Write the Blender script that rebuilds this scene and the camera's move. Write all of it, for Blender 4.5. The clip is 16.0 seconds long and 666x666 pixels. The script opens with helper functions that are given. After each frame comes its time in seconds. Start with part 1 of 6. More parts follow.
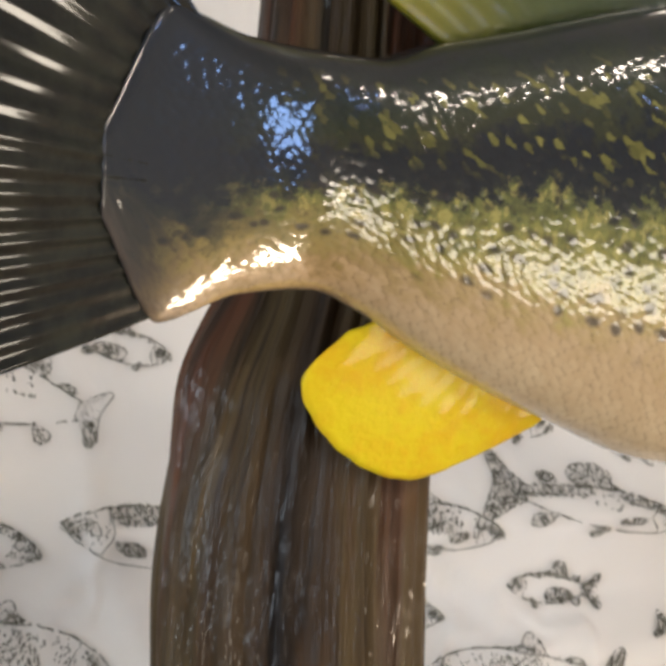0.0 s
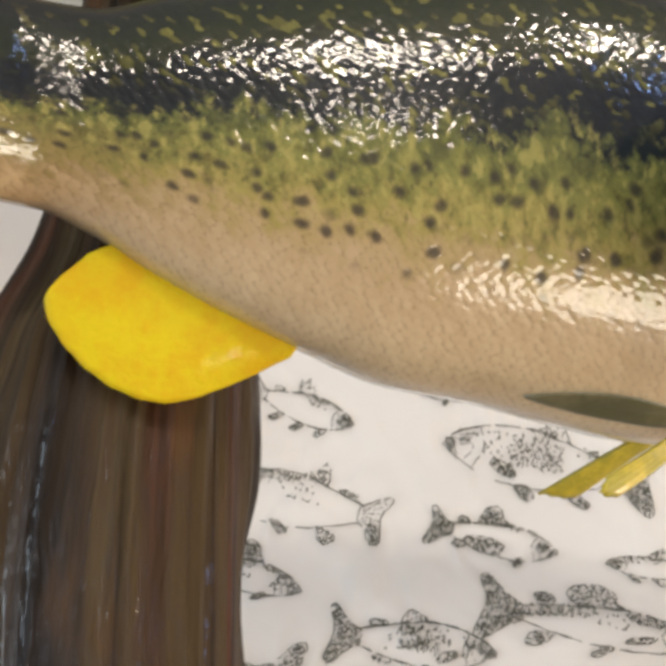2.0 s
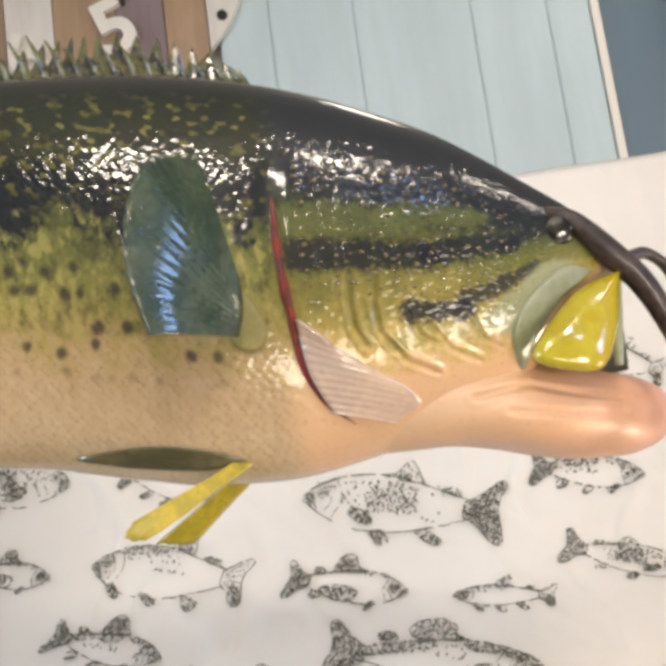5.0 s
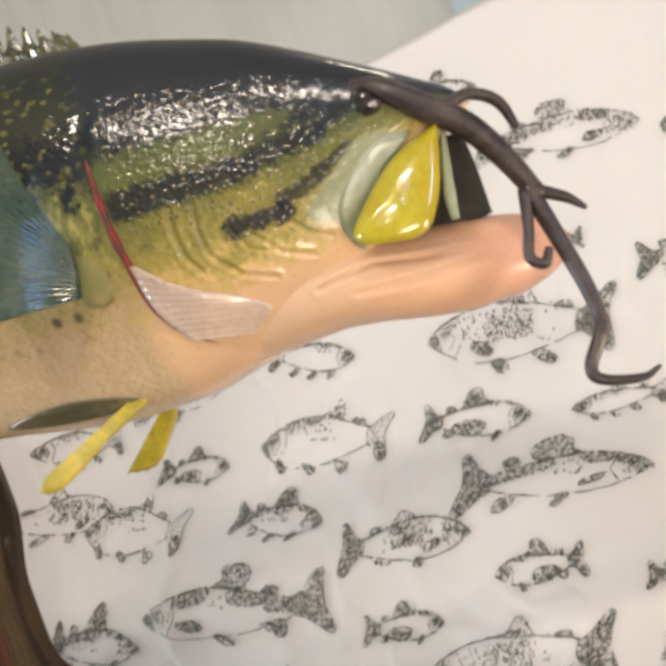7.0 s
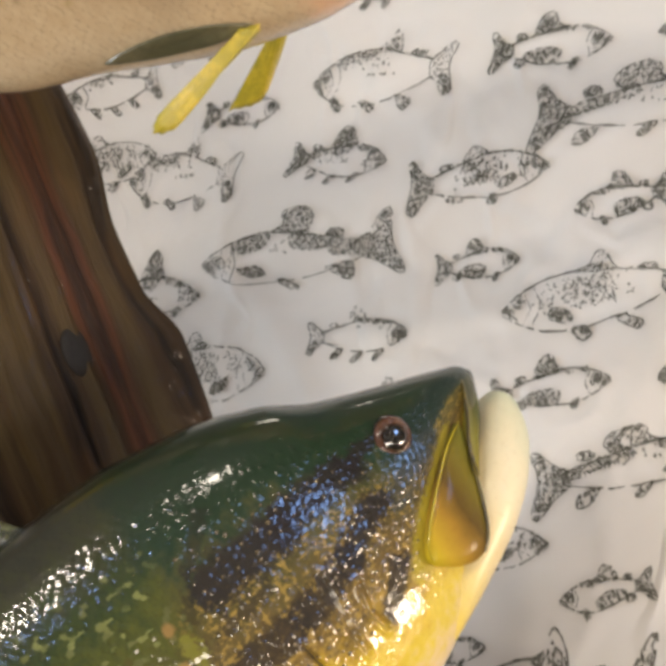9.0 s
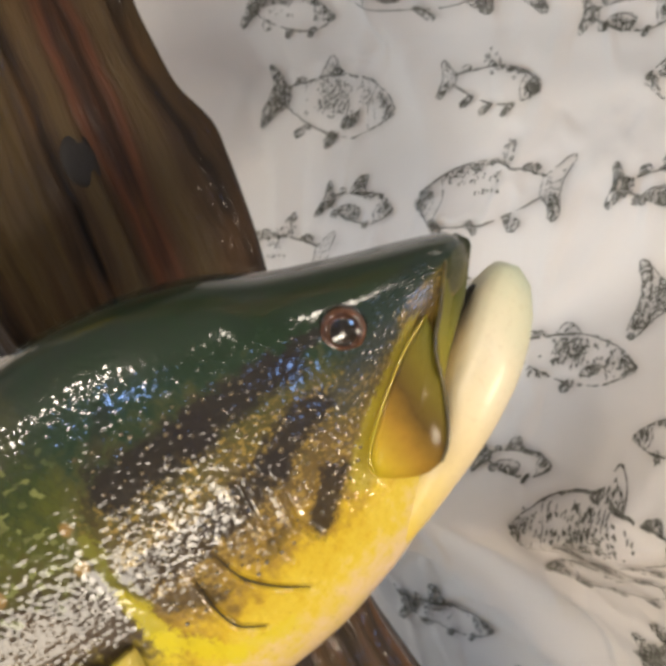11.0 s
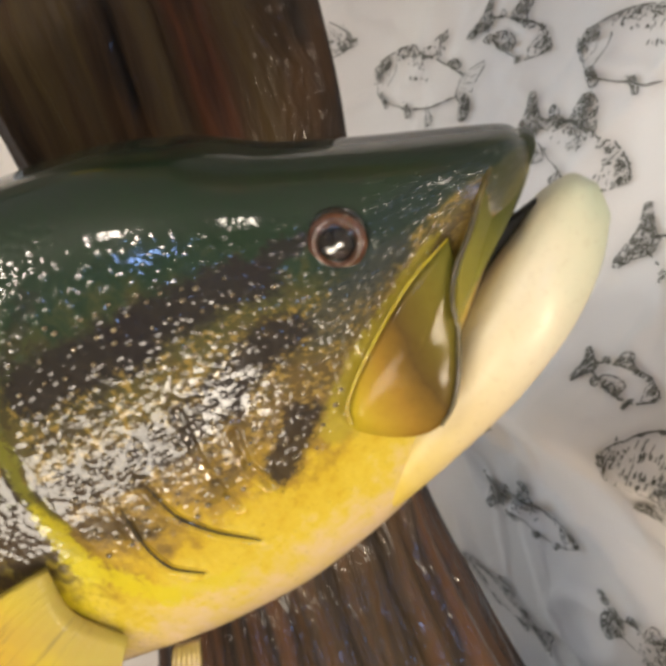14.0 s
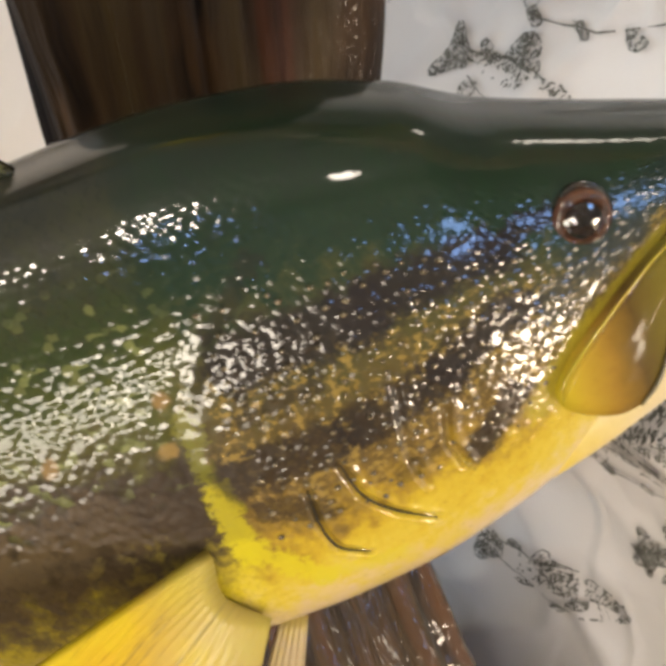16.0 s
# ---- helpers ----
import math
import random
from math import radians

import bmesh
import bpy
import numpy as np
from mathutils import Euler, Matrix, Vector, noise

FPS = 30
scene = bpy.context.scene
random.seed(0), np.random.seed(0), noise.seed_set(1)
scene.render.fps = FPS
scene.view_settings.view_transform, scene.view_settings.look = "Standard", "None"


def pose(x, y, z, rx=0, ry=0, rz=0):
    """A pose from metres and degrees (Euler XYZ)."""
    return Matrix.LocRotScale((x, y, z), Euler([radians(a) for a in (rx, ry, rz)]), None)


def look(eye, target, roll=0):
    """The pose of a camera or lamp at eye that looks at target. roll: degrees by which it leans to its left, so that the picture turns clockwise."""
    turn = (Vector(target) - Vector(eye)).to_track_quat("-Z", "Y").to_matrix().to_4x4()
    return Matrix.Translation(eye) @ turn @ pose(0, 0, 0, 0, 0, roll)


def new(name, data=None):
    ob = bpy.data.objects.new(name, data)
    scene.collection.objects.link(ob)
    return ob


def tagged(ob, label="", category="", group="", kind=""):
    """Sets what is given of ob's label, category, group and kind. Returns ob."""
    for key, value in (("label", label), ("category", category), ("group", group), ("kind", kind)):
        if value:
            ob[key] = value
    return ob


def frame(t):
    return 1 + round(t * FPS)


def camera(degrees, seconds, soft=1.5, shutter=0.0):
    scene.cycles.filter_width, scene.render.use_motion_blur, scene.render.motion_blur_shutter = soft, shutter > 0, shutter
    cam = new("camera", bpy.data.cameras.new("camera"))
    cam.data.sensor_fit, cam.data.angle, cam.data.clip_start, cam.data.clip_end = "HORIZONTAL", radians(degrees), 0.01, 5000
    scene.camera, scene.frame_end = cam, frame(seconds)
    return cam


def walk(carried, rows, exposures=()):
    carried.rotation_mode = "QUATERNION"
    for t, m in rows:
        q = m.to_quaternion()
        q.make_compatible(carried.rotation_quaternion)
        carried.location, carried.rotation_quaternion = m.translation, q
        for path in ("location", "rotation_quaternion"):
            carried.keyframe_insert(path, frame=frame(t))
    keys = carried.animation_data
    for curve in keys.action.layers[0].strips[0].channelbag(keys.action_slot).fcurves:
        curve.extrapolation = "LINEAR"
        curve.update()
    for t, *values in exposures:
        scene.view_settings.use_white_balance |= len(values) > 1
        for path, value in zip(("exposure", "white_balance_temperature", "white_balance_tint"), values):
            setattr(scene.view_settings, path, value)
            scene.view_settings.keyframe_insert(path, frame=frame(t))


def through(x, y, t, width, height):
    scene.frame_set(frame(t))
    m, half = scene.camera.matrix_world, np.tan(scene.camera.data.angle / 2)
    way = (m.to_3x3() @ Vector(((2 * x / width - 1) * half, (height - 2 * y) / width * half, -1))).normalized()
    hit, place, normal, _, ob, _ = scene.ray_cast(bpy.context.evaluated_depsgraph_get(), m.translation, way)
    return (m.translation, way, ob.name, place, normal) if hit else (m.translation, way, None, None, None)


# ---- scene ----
cam = camera(30.9, 16.0, soft=4.5, shutter=0.3)

PATH = [
    (0, -0.2522, 0.0526, 1.5985, 84.266, -2.083, -12.078),
    (0.5, -0.2230, 0.0296, 1.5603, 91.878, -1.535, -8.103),
    (1, -0.1920, 0.0202, 1.5218, 95.591, -1.426, -4.581),
    (1.5, -0.1526, 0.0137, 1.4939, 97.173, -0.703, -3.029),
    (2, -0.1078, 0.0148, 1.4777, 99.158, 0.231, -1.840),
    (2.5, -0.0781, 0.0201, 1.4618, 102.243, 2.123, -1.511),
    (3, -0.0594, 0.0204, 1.4490, 102.683, 1.841, -2.971),
    (3.5, -0.0343, 0.0175, 1.4436, 102.757, 2.533, -1.481),
    (4, -0.0000, 0.0000, 1.4500, 103.349, 3.344, -0.000),
    (4.5, 0.0486, -0.0176, 1.4556, 103.446, 4.910, 2.929),
    (5, 0.0964, -0.0206, 1.4553, 102.952, 7.281, 6.054),
    (5.2, 0.1179, -0.0168, 1.4527, 103.029, 8.152, 7.449),
    (7.3, 0.3140, 0.0139, 1.4455, 96.335, 20.861, 28.264),
    (7.5, 0.3217, 0.0192, 1.4475, 94.670, 22.106, 28.389),
    (8, 0.2906, 0.0398, 1.4527, 88.014, 25.204, 27.158),
    (8.5, 0.2548, 0.0226, 1.4569, 83.469, 23.328, 27.050),
    (9, 0.2284, 0.0162, 1.4607, 81.192, 20.935, 25.763),
    (9.5, 0.2282, 0.0445, 1.4797, 73.602, 22.097, 26.535),
    (10, 0.2453, 0.0361, 1.5047, 67.904, 22.120, 28.019),
    (10.2, 0.2711, 0.0558, 1.5064, 68.179, 21.511, 30.363),
    (12.3, 0.3187, 0.2763, 1.4511, 66.443, 21.912, 57.087),
    (12.5, 0.3163, 0.2815, 1.4486, 66.856, 20.596, 57.532),
    (13, 0.3244, 0.3090, 1.4429, 67.930, 20.358, 61.626),
    (13.5, 0.3032, 0.2998, 1.4569, 63.852, 18.292, 58.085),
    (14, 0.2764, 0.2837, 1.4685, 62.327, 17.366, 56.720),
    (14.5, 0.2569, 0.2608, 1.4817, 60.176, 15.780, 54.652),
    (15, 0.2392, 0.2485, 1.4932, 58.369, 14.508, 51.550),
    (15.5, 0.2168, 0.2246, 1.5006, 56.420, 12.061, 47.517),
    (16, 0.1560, 0.1902, 1.5087, 53.689, 5.745, 42.119),
]
walk(cam, [(t, pose(x, y, z, rx, ry, rz)) for t, x, y, z, rx, ry, rz in PATH], [(0, 0.14), (3, 0.14), (5, 0.22), (7.3, 0.16), (10, 0.06), (12.3, 0.10), (16, 0.05)])

# ---- light: a furnished room with ceiling lamps, daylight windows and added fill and glint lamps ----
world = bpy.data.worlds.new("sky")
scene.world = world
world.use_nodes = True
wn = world.node_tree
sky = wn.nodes.new("ShaderNodeTexSky")
sky.sky_type, sky.sun_disc = "NISHITA", False
sky.sun_elevation, sky.sun_rotation = radians(32), radians(200)
wn.links.new(sky.outputs["Color"], wn.nodes["Background"].inputs["Color"])
wn.nodes["Background"].inputs["Strength"].default_value = 0.10

WARM = (1.0, 0.895, 0.745)
COOL = (0.30, 0.50, 1.0)


def area_lamp(name, eye, target, width, height, watts, colour):
    data = bpy.data.lights.new(name, "AREA")
    data.shape, data.size, data.size_y, data.energy, data.color = "RECTANGLE", width, height, watts, colour
    ob = new(name, data)
    ob.matrix_world = look(eye, target)
    return ob


# ---- materials ----
class Nodes:
    """A small builder of node materials."""

    def __init__(self, name):
        self.mat = bpy.data.materials.new(name)
        self.mat.use_nodes = True
        self.tree = self.mat.node_tree
        self.bsdf = self.tree.nodes["Principled BSDF"]

    def put(self, socket, value):
        if isinstance(value, bpy.types.NodeSocket):
            self.tree.links.new(value, socket)
        elif hasattr(socket.default_value, "__len__") and len(socket.default_value) == 4 and len(value) == 3:
            socket.default_value = (*value, 1)
        else:
            socket.default_value = value

    def add(self, kind, out=0, **inputs):
        node = self.tree.nodes.new(kind)
        for key, value in inputs.items():
            self.put(node.inputs[int(key[1:])] if key[0] == "_" else node.inputs[key], value)
        return node.outputs[out]

    def math(self, op, a, b=0.0, c=0.0):
        node = self.tree.nodes.new("ShaderNodeMath")
        node.operation = op
        for socket, value in zip(node.inputs, (a, b, c)):
            self.put(socket, value)
        return node.outputs[0]

    def mix(self, fac, a, b, blend="MIX"):
        node = self.tree.nodes.new("ShaderNodeMix")
        node.data_type, node.blend_type = "RGBA", blend
        self.put(node.inputs[0], fac)
        self.put(node.inputs[6], a)
        self.put(node.inputs[7], b)
        return node.outputs[2]

    def ramp(self, fac, *stops, smooth=False):
        node = self.tree.nodes.new("ShaderNodeValToRGB")
        node.color_ramp.interpolation = "EASE" if smooth else "LINEAR"
        spots = node.color_ramp.elements
        while len(spots) < len(stops):
            spots.new(0.5)
        for spot, (at, colour) in zip(spots, stops):
            spot.position = at
            spot.color = (*colour, 1) if hasattr(colour, "__len__") else (colour, colour, colour, 1)
        self.put(node.inputs[0], fac)
        return node.outputs[0]

    def step(self, value, low, high):
        node = self.tree.nodes.new("ShaderNodeMapRange")
        node.interpolation_type = "SMOOTHSTEP"
        for socket, v in zip(node.inputs, (value, low, high, 0.0, 1.0)):
            self.put(socket, v)
        return node.outputs[0]

    def coords(self, kind="Object", scale=(1, 1, 1)):
        node = self.tree.nodes.new("ShaderNodeTexCoord")
        return self.add("ShaderNodeMapping", Vector=node.outputs[kind], Scale=scale)

    def noise(self, vector, scale, detail=4.0, rough=0.55, out=0):
        return self.add("ShaderNodeTexNoise", out, Vector=vector, Scale=scale, Detail=detail, Roughness=rough)

    def voronoi(self, vector, scale, out="Distance", feature="F1", random_=1.0):
        node = self.tree.nodes.new("ShaderNodeTexVoronoi")
        node.feature, node.voronoi_dimensions = feature, "2D"
        for key, value in (("Vector", vector), ("Scale", scale), ("Randomness", random_)):
            self.put(node.inputs[key], value)
        return node.outputs[out]

    def bump(self, height, strength=0.3, distance=0.001, normal=None):
        node = self.tree.nodes.new("ShaderNodeBump")
        self.put(node.inputs["Height"], height)
        node.inputs["Strength"].default_value, node.inputs["Distance"].default_value = strength, distance
        if normal is not None:
            self.put(node.inputs["Normal"], normal)
        return node.outputs[0]

    def done(self, colour, rough=0.5, normal=None, **more):
        self.put(self.bsdf.inputs["Base Color"], colour)
        self.put(self.bsdf.inputs["Roughness"], rough)
        if normal is not None:
            self.put(self.bsdf.inputs["Normal"], normal)
        for key, value in more.items():
            self.put(self.bsdf.inputs[key.replace("_", " ")], value)
        return self.mat


def separate(n, vector):
    node = n.tree.nodes.new("ShaderNodeSeparateXYZ")
    n.put(node.inputs[0], vector)
    return node.outputs


def combine(n, x, y, z=0.0):
    return n.add("ShaderNodeCombineXYZ", X=x, Y=y, Z=z)


def skin(name, body, head, head_at, flecks, fleck_zone, spots, spot_zone, bare_to, tail_shift=0.0, tail_dark=-0.15, gold=(0.2, 0.15, 0.03), gold_zone=(0.3, 0.6), blots=(), streaks=(), patchy=0.0, fleck_cut=0.96, gloss=0.085):
    """Painted, clear-coated scaly skin. The map's x is the length along the fish in metres, y runs from the belly (0) to the back (1)."""
    n = Nodes(name)
    uv = n.tree.nodes.new("ShaderNodeTexCoord").outputs["UV"]
    x, s, _ = separate(n, uv)
    one = n.tree.nodes.new("ShaderNodeAttribute")
    one.attribute_name = "scale"
    tone, tint, rim = separate(n, one.outputs["Vector"])
    flat = combine(n, x, n.math("MULTIPLY", s, 0.16))
    wide = n.noise(combine(n, n.math("MULTIPLY", x, 1.3), n.math("MULTIPLY", s, 0.14)), 42, 4, 0.6)
    spray = n.noise(combine(n, n.math("MULTIPLY", x, 1.4), n.math("MULTIPLY", s, 0.12)), 140, 4, 0.65)
    grain = n.noise(flat, 480, 2, 0.6)
    shift = n.math("ADD", n.math("MULTIPLY", n.math("SUBTRACT", wide, 0.5), 0.26), n.math("MULTIPLY", n.math("SUBTRACT", spray, 0.5), 0.24))
    shift = n.math("ADD", shift, n.math("MULTIPLY", n.math("SUBTRACT", tone, 0.5), 0.05))
    shift = n.math("ADD", shift, n.math("MULTIPLY", n.step(x, -0.05, -0.14), tail_shift))
    level = n.math("ADD", s, shift)
    colour = n.ramp(level, *body)
    zone = n.math("MULTIPLY", n.step(s, fleck_zone[0], fleck_zone[0] + 0.10), n.step(s, fleck_zone[1], fleck_zone[1] - 0.08))
    zone = n.math("MULTIPLY", zone, n.step(x, tail_dark - 0.02, tail_dark + 0.05))
    blot = n.noise(flat, 85, 3, 0.6)
    fleck = n.math("MULTIPLY", n.step(n.math("ADD", n.math("MULTIPLY", tone, 0.95), n.math("MULTIPLY", blot, 0.30)), fleck_cut, fleck_cut + 0.10), n.step(rim, 1.0, 0.6))
    colour = n.mix(n.math("MULTIPLY", fleck, zone), colour, n.mix(tint, flecks, tuple(0.45 * v for v in flecks)))
    rear = n.math("MULTIPLY", n.step(x, -0.05, -0.13), n.math("MULTIPLY", n.step(level, 0.53, 0.46), n.step(level, 0.20, 0.30)))
    colour = n.mix(n.math("MULTIPLY", rear, 0.5), colour, (0.15, 0.105, 0.050))
    mottle = n.noise(combine(n, n.math("MULTIPLY", x, 1.2), n.math("MULTIPLY", s, 0.15)), 110, 3, 0.6)
    dim = n.math("MULTIPLY", n.step(s, 0.26, 0.36), n.step(s, 0.56, 0.46))
    colour = n.mix(n.math("MULTIPLY", n.math("MULTIPLY", n.step(mottle, 0.50, 0.66), dim), 0.45), colour, tuple(0.25 * v for v in body[4][1]))
    colour = n.mix(n.math("MULTIPLY", n.step(rim, 0.62, 0.95), 0.42), colour, n.mix(1.0, colour, (0.35, 0.33, 0.30), "MULTIPLY"))
    dab = n.noise(combine(n, n.math("MULTIPLY", x, 1.9), n.math("MULTIPLY", s, 0.12), 3.3), 120, 3, 0.6)
    patch = n.math("MULTIPLY", n.step(s, 0.28, 0.38), n.step(level, 0.62, 0.54))
    colour = n.mix(n.math("MULTIPLY", n.math("MULTIPLY", n.step(dab, 0.52, 0.62), patch), patchy), colour, (0.34, 0.30, 0.095))
    colour = n.mix(n.math("MULTIPLY", n.math("MULTIPLY", n.step(dab, 0.46, 0.36), patch), patchy), colour, (0.055, 0.058, 0.022))
    top = n.ramp(level, *head)
    gilt = n.math("MULTIPLY", n.step(s, gold_zone[0], gold_zone[0] + 0.08), n.step(s, gold_zone[1], gold_zone[1] - 0.08))
    top = n.mix(n.math("MULTIPLY", n.math("MULTIPLY", n.step(n.math("ADD", n.math("MULTIPLY", spray, 0.5), n.math("MULTIPLY", grain, 0.5)), 0.50, 0.60), gilt), 0.7), top, gold)
    colour = n.mix(n.step(n.math("ADD", x, n.math("MULTIPLY", shift, 0.05)), head_at - 0.008, head_at + 0.008), colour, top)
    lay = combine(n, n.math("ADD", n.math("MULTIPLY", x, 1.22), n.math("MULTIPLY", wide, 0.012)), n.math("MULTIPLY", s, 0.165))
    drop = n.voronoi(lay, 98, "Distance", random_=0.9)
    keep = separate(n, n.voronoi(lay, 98, "Color", random_=0.9))[1]
    zone = n.math("MULTIPLY", n.step(s, spot_zone[0], spot_zone[0] + 0.06), n.step(s, spot_zone[1], spot_zone[1] - 0.06))
    zone = n.math("MULTIPLY", zone, n.math("MULTIPLY", n.step(keep, 0.25, 0.40), n.step(x, head_at - 0.01, head_at - 0.03)))
    size = n.math("ADD", drop, n.math("MULTIPLY", n.math("SUBTRACT", spray, 0.5), 0.30))
    colour = n.mix(n.math("MULTIPLY", n.math("MULTIPLY", n.step(size, 0.36, 0.08), zone), spots), colour, (0.022, 0.020, 0.022))
    colour = n.mix(n.math("MULTIPLY", n.step(grain, 0.58, 0.75), 0.18), colour, (0.02, 0.02, 0.018))
    back = n.math("MULTIPLY", n.step(n.math("ADD", x, n.math("MULTIPLY", shift, 0.06)), tail_dark + 0.022, tail_dark - 0.014), n.step(level, 0.34, 0.48))
    stump = n.math("MAXIMUM", back, n.step(n.math("ADD", x, n.math("MULTIPLY", shift, 0.05)), tail_dark - 0.008, tail_dark - 0.030))
    colour = n.mix(n.math("MULTIPLY", stump, 0.94), colour, (0.010, 0.014, 0.022))
    for (ax, as_), (bx, bs), width, tint_, full in streaks:
        px, ps = n.math("SUBTRACT", x, ax), n.math("MULTIPLY", n.math("SUBTRACT", s, as_), 0.14)
        ex, es = bx - ax, (bs - as_) * 0.14
        run = n.math("DIVIDE", n.math("ADD", n.math("MULTIPLY", px, ex), n.math("MULTIPLY", ps, es)), ex * ex + es * es)
        run = n.math("MINIMUM", n.math("MAXIMUM", run, 0.0), 1.0)
        ox, os_ = n.math("SUBTRACT", px, n.math("MULTIPLY", run, ex)), n.math("SUBTRACT", ps, n.math("MULTIPLY", run, es))
        gone = n.math("SQRT", n.math("ADD", n.math("MULTIPLY", ox, ox), n.math("MULTIPLY", os_, os_)))
        gone = n.math("ADD", gone, n.math("ADD", n.math("MULTIPLY", n.math("SUBTRACT", spray, 0.5), 0.011), n.math("MULTIPLY", n.math("SUBTRACT", grain, 0.5), 0.007)))
        colour = n.mix(n.math("MULTIPLY", n.step(gone, width, width * 0.45), full), colour, tint_)
    for bx, bs, size, tint_ in blots:
        far = n.add("ShaderNodeVectorMath", 0, _0=combine(n, n.math("SUBTRACT", x, bx), n.math("MULTIPLY", n.math("SUBTRACT", s, bs), 0.14)))
        dx, ds, _ = separate(n, far)
        gone = n.math("SQRT", n.math("ADD", n.math("MULTIPLY", dx, dx), n.math("MULTIPLY", ds, ds)))
        gone = n.math("ADD", gone, n.math("MULTIPLY", n.math("SUBTRACT", spray, 0.5), size * 1.6))
        colour = n.mix(n.math("MULTIPLY", n.step(gone, size, size * 0.55), 0.9), colour, tint_)
    ahead = n.step(x, head_at, head_at + 0.012)
    smooth = n.math("ADD", 0.12, n.math("MULTIPLY", n.math("MULTIPLY", n.step(s, bare_to - 0.1, bare_to + 0.1), n.step(s, 0.90, 0.78)), 0.88))
    rough = n.noise(combine(n, n.math("MULTIPLY", x, 1.6), n.math("MULTIPLY", s, 0.10)), 330, 2, 0.6)
    dots = n.step(n.voronoi(combine(n, x, n.math("MULTIPLY", s, 0.15)), 260, "Distance"), 0.40, 0.10)
    face = n.math("ADD", n.math("MULTIPLY", dots, 0.22), n.math("MULTIPLY", rough, 0.22))
    relief = n.add("ShaderNodeMix", Factor=ahead, A=n.math("MULTIPLY", rough, 0.12), B=face)
    height = n.math("MULTIPLY", relief, smooth)
    return n.done(colour, 0.36, n.bump(height, 0.6, 0.0011), Coat_Weight=1.0, Coat_Roughness=gloss, Coat_Normal=n.bump(height, 0.6, 0.0010), Specular_IOR_Level=0.12)


def graded(name, *stops, rough=0.42, shine=0.5, coat=0.3, slick=0.25):
    """Lacquered paint that changes along the fish."""
    n = Nodes(name)
    p = n.coords("Object")
    x = separate(n, p)[0]
    mottle = n.noise(p, 60, 4)
    fine = n.noise(p, 420, 3)
    lo, hi = stops[0][0], stops[-1][0]
    at = n.math("ADD", n.math("DIVIDE", n.math("SUBTRACT", x, lo), hi - lo), n.math("MULTIPLY", n.math("SUBTRACT", mottle, 0.5), 0.22))
    colour = n.ramp(at, *[((u - lo) / (hi - lo), c) for u, c in stops])
    colour = n.mix(n.math("MULTIPLY", n.step(fine, 0.5, 0.75), 0.22), colour, n.mix(1.0, colour, (0.72, 0.62, 0.52), "MULTIPLY"))
    return n.done(colour, rough, n.bump(n.math("ADD", mottle, n.math("MULTIPLY", fine, 0.3)), 0.18, 0.001), Coat_Weight=coat, Coat_Roughness=slick, Specular_IOR_Level=shine)


def coated(name, colour, second, scale, rough=0.25, stretch=(1, 1, 1), bump=0.15, coat=0.8, through=0.0, shine=0.5):
    """A painted and lacquered surface, mottled from one colour to a second."""
    n = Nodes(name)
    p = n.coords("Object", stretch)
    a = n.noise(p, scale, 5, 0.6)
    b = n.noise(p, scale * 7, 3, 0.6)
    fac = n.step(n.math("ADD", a, n.math("MULTIPLY", n.math("SUBTRACT", b, 0.5), 0.35)), 0.36, 0.66)
    return n.done(n.mix(fac, colour, second), rough, n.bump(b, bump, 0.0008), Coat_Weight=coat, Coat_Roughness=0.08, Transmission_Weight=through, Specular_IOR_Level=shine)


def plain(name, colour, rough=0.5, metal=0.0, scale=40.0, vary=0.12, bump=0.05, coat=0.0):
    n = Nodes(name)
    p = n.coords("Object")
    a, b = n.noise(p, scale), n.noise(p, scale * 8)
    dark = tuple(c * (1 - vary) for c in colour)
    light = tuple(min(1, c * (1 + vary)) for c in colour)
    return n.done(n.mix(n.step(a, 0.3, 0.7), dark, light), n.math("ADD", rough - 0.05, n.math("MULTIPLY", b, 0.1)), n.bump(b, bump, 0.001), Metallic=metal, Coat_Weight=coat, Coat_Roughness=0.06)


def rayed_fin():
    """Yellow fin paint with thin dark streaks along the rays and a greyish root."""
    n = Nodes("streaked_yellow_fin_paint")
    p = n.coords("Object")
    x, y, z = separate(n, p)
    along_ray = n.math("ADD", z, n.math("MULTIPLY", x, -0.42))
    streak = n.noise(combine(n, n.math("MULTIPLY", x, 26.0), n.math("MULTIPLY", along_ray, 330.0)), 1.0, 4, 0.6)
    blotch = n.noise(p, 46, 3)
    colour = n.mix(n.step(blotch, 0.35, 0.65), (0.62, 0.47, 0.016), (0.60, 0.38, 0.020))
    colour = n.mix(n.math("MULTIPLY", n.step(n.math("ADD", streak, n.math("MULTIPLY", n.math("SUBTRACT", blotch, 0.5), 0.5)), 0.55, 0.72), 0.75), colour, (0.17, 0.125, 0.018))
    root = n.step(n.math("ADD", x, n.math("MULTIPLY", n.math("SUBTRACT", blotch, 0.5), 0.03)), -0.104, -0.080)
    colour = n.mix(n.math("MULTIPLY", root, 0.55), colour, (0.33, 0.30, 0.12))
    return n.done(colour, 0.38, n.bump(streak, 0.7, 0.0010), Coat_Weight=0.2, Coat_Roughness=0.2, Specular_IOR_Level=0.15)


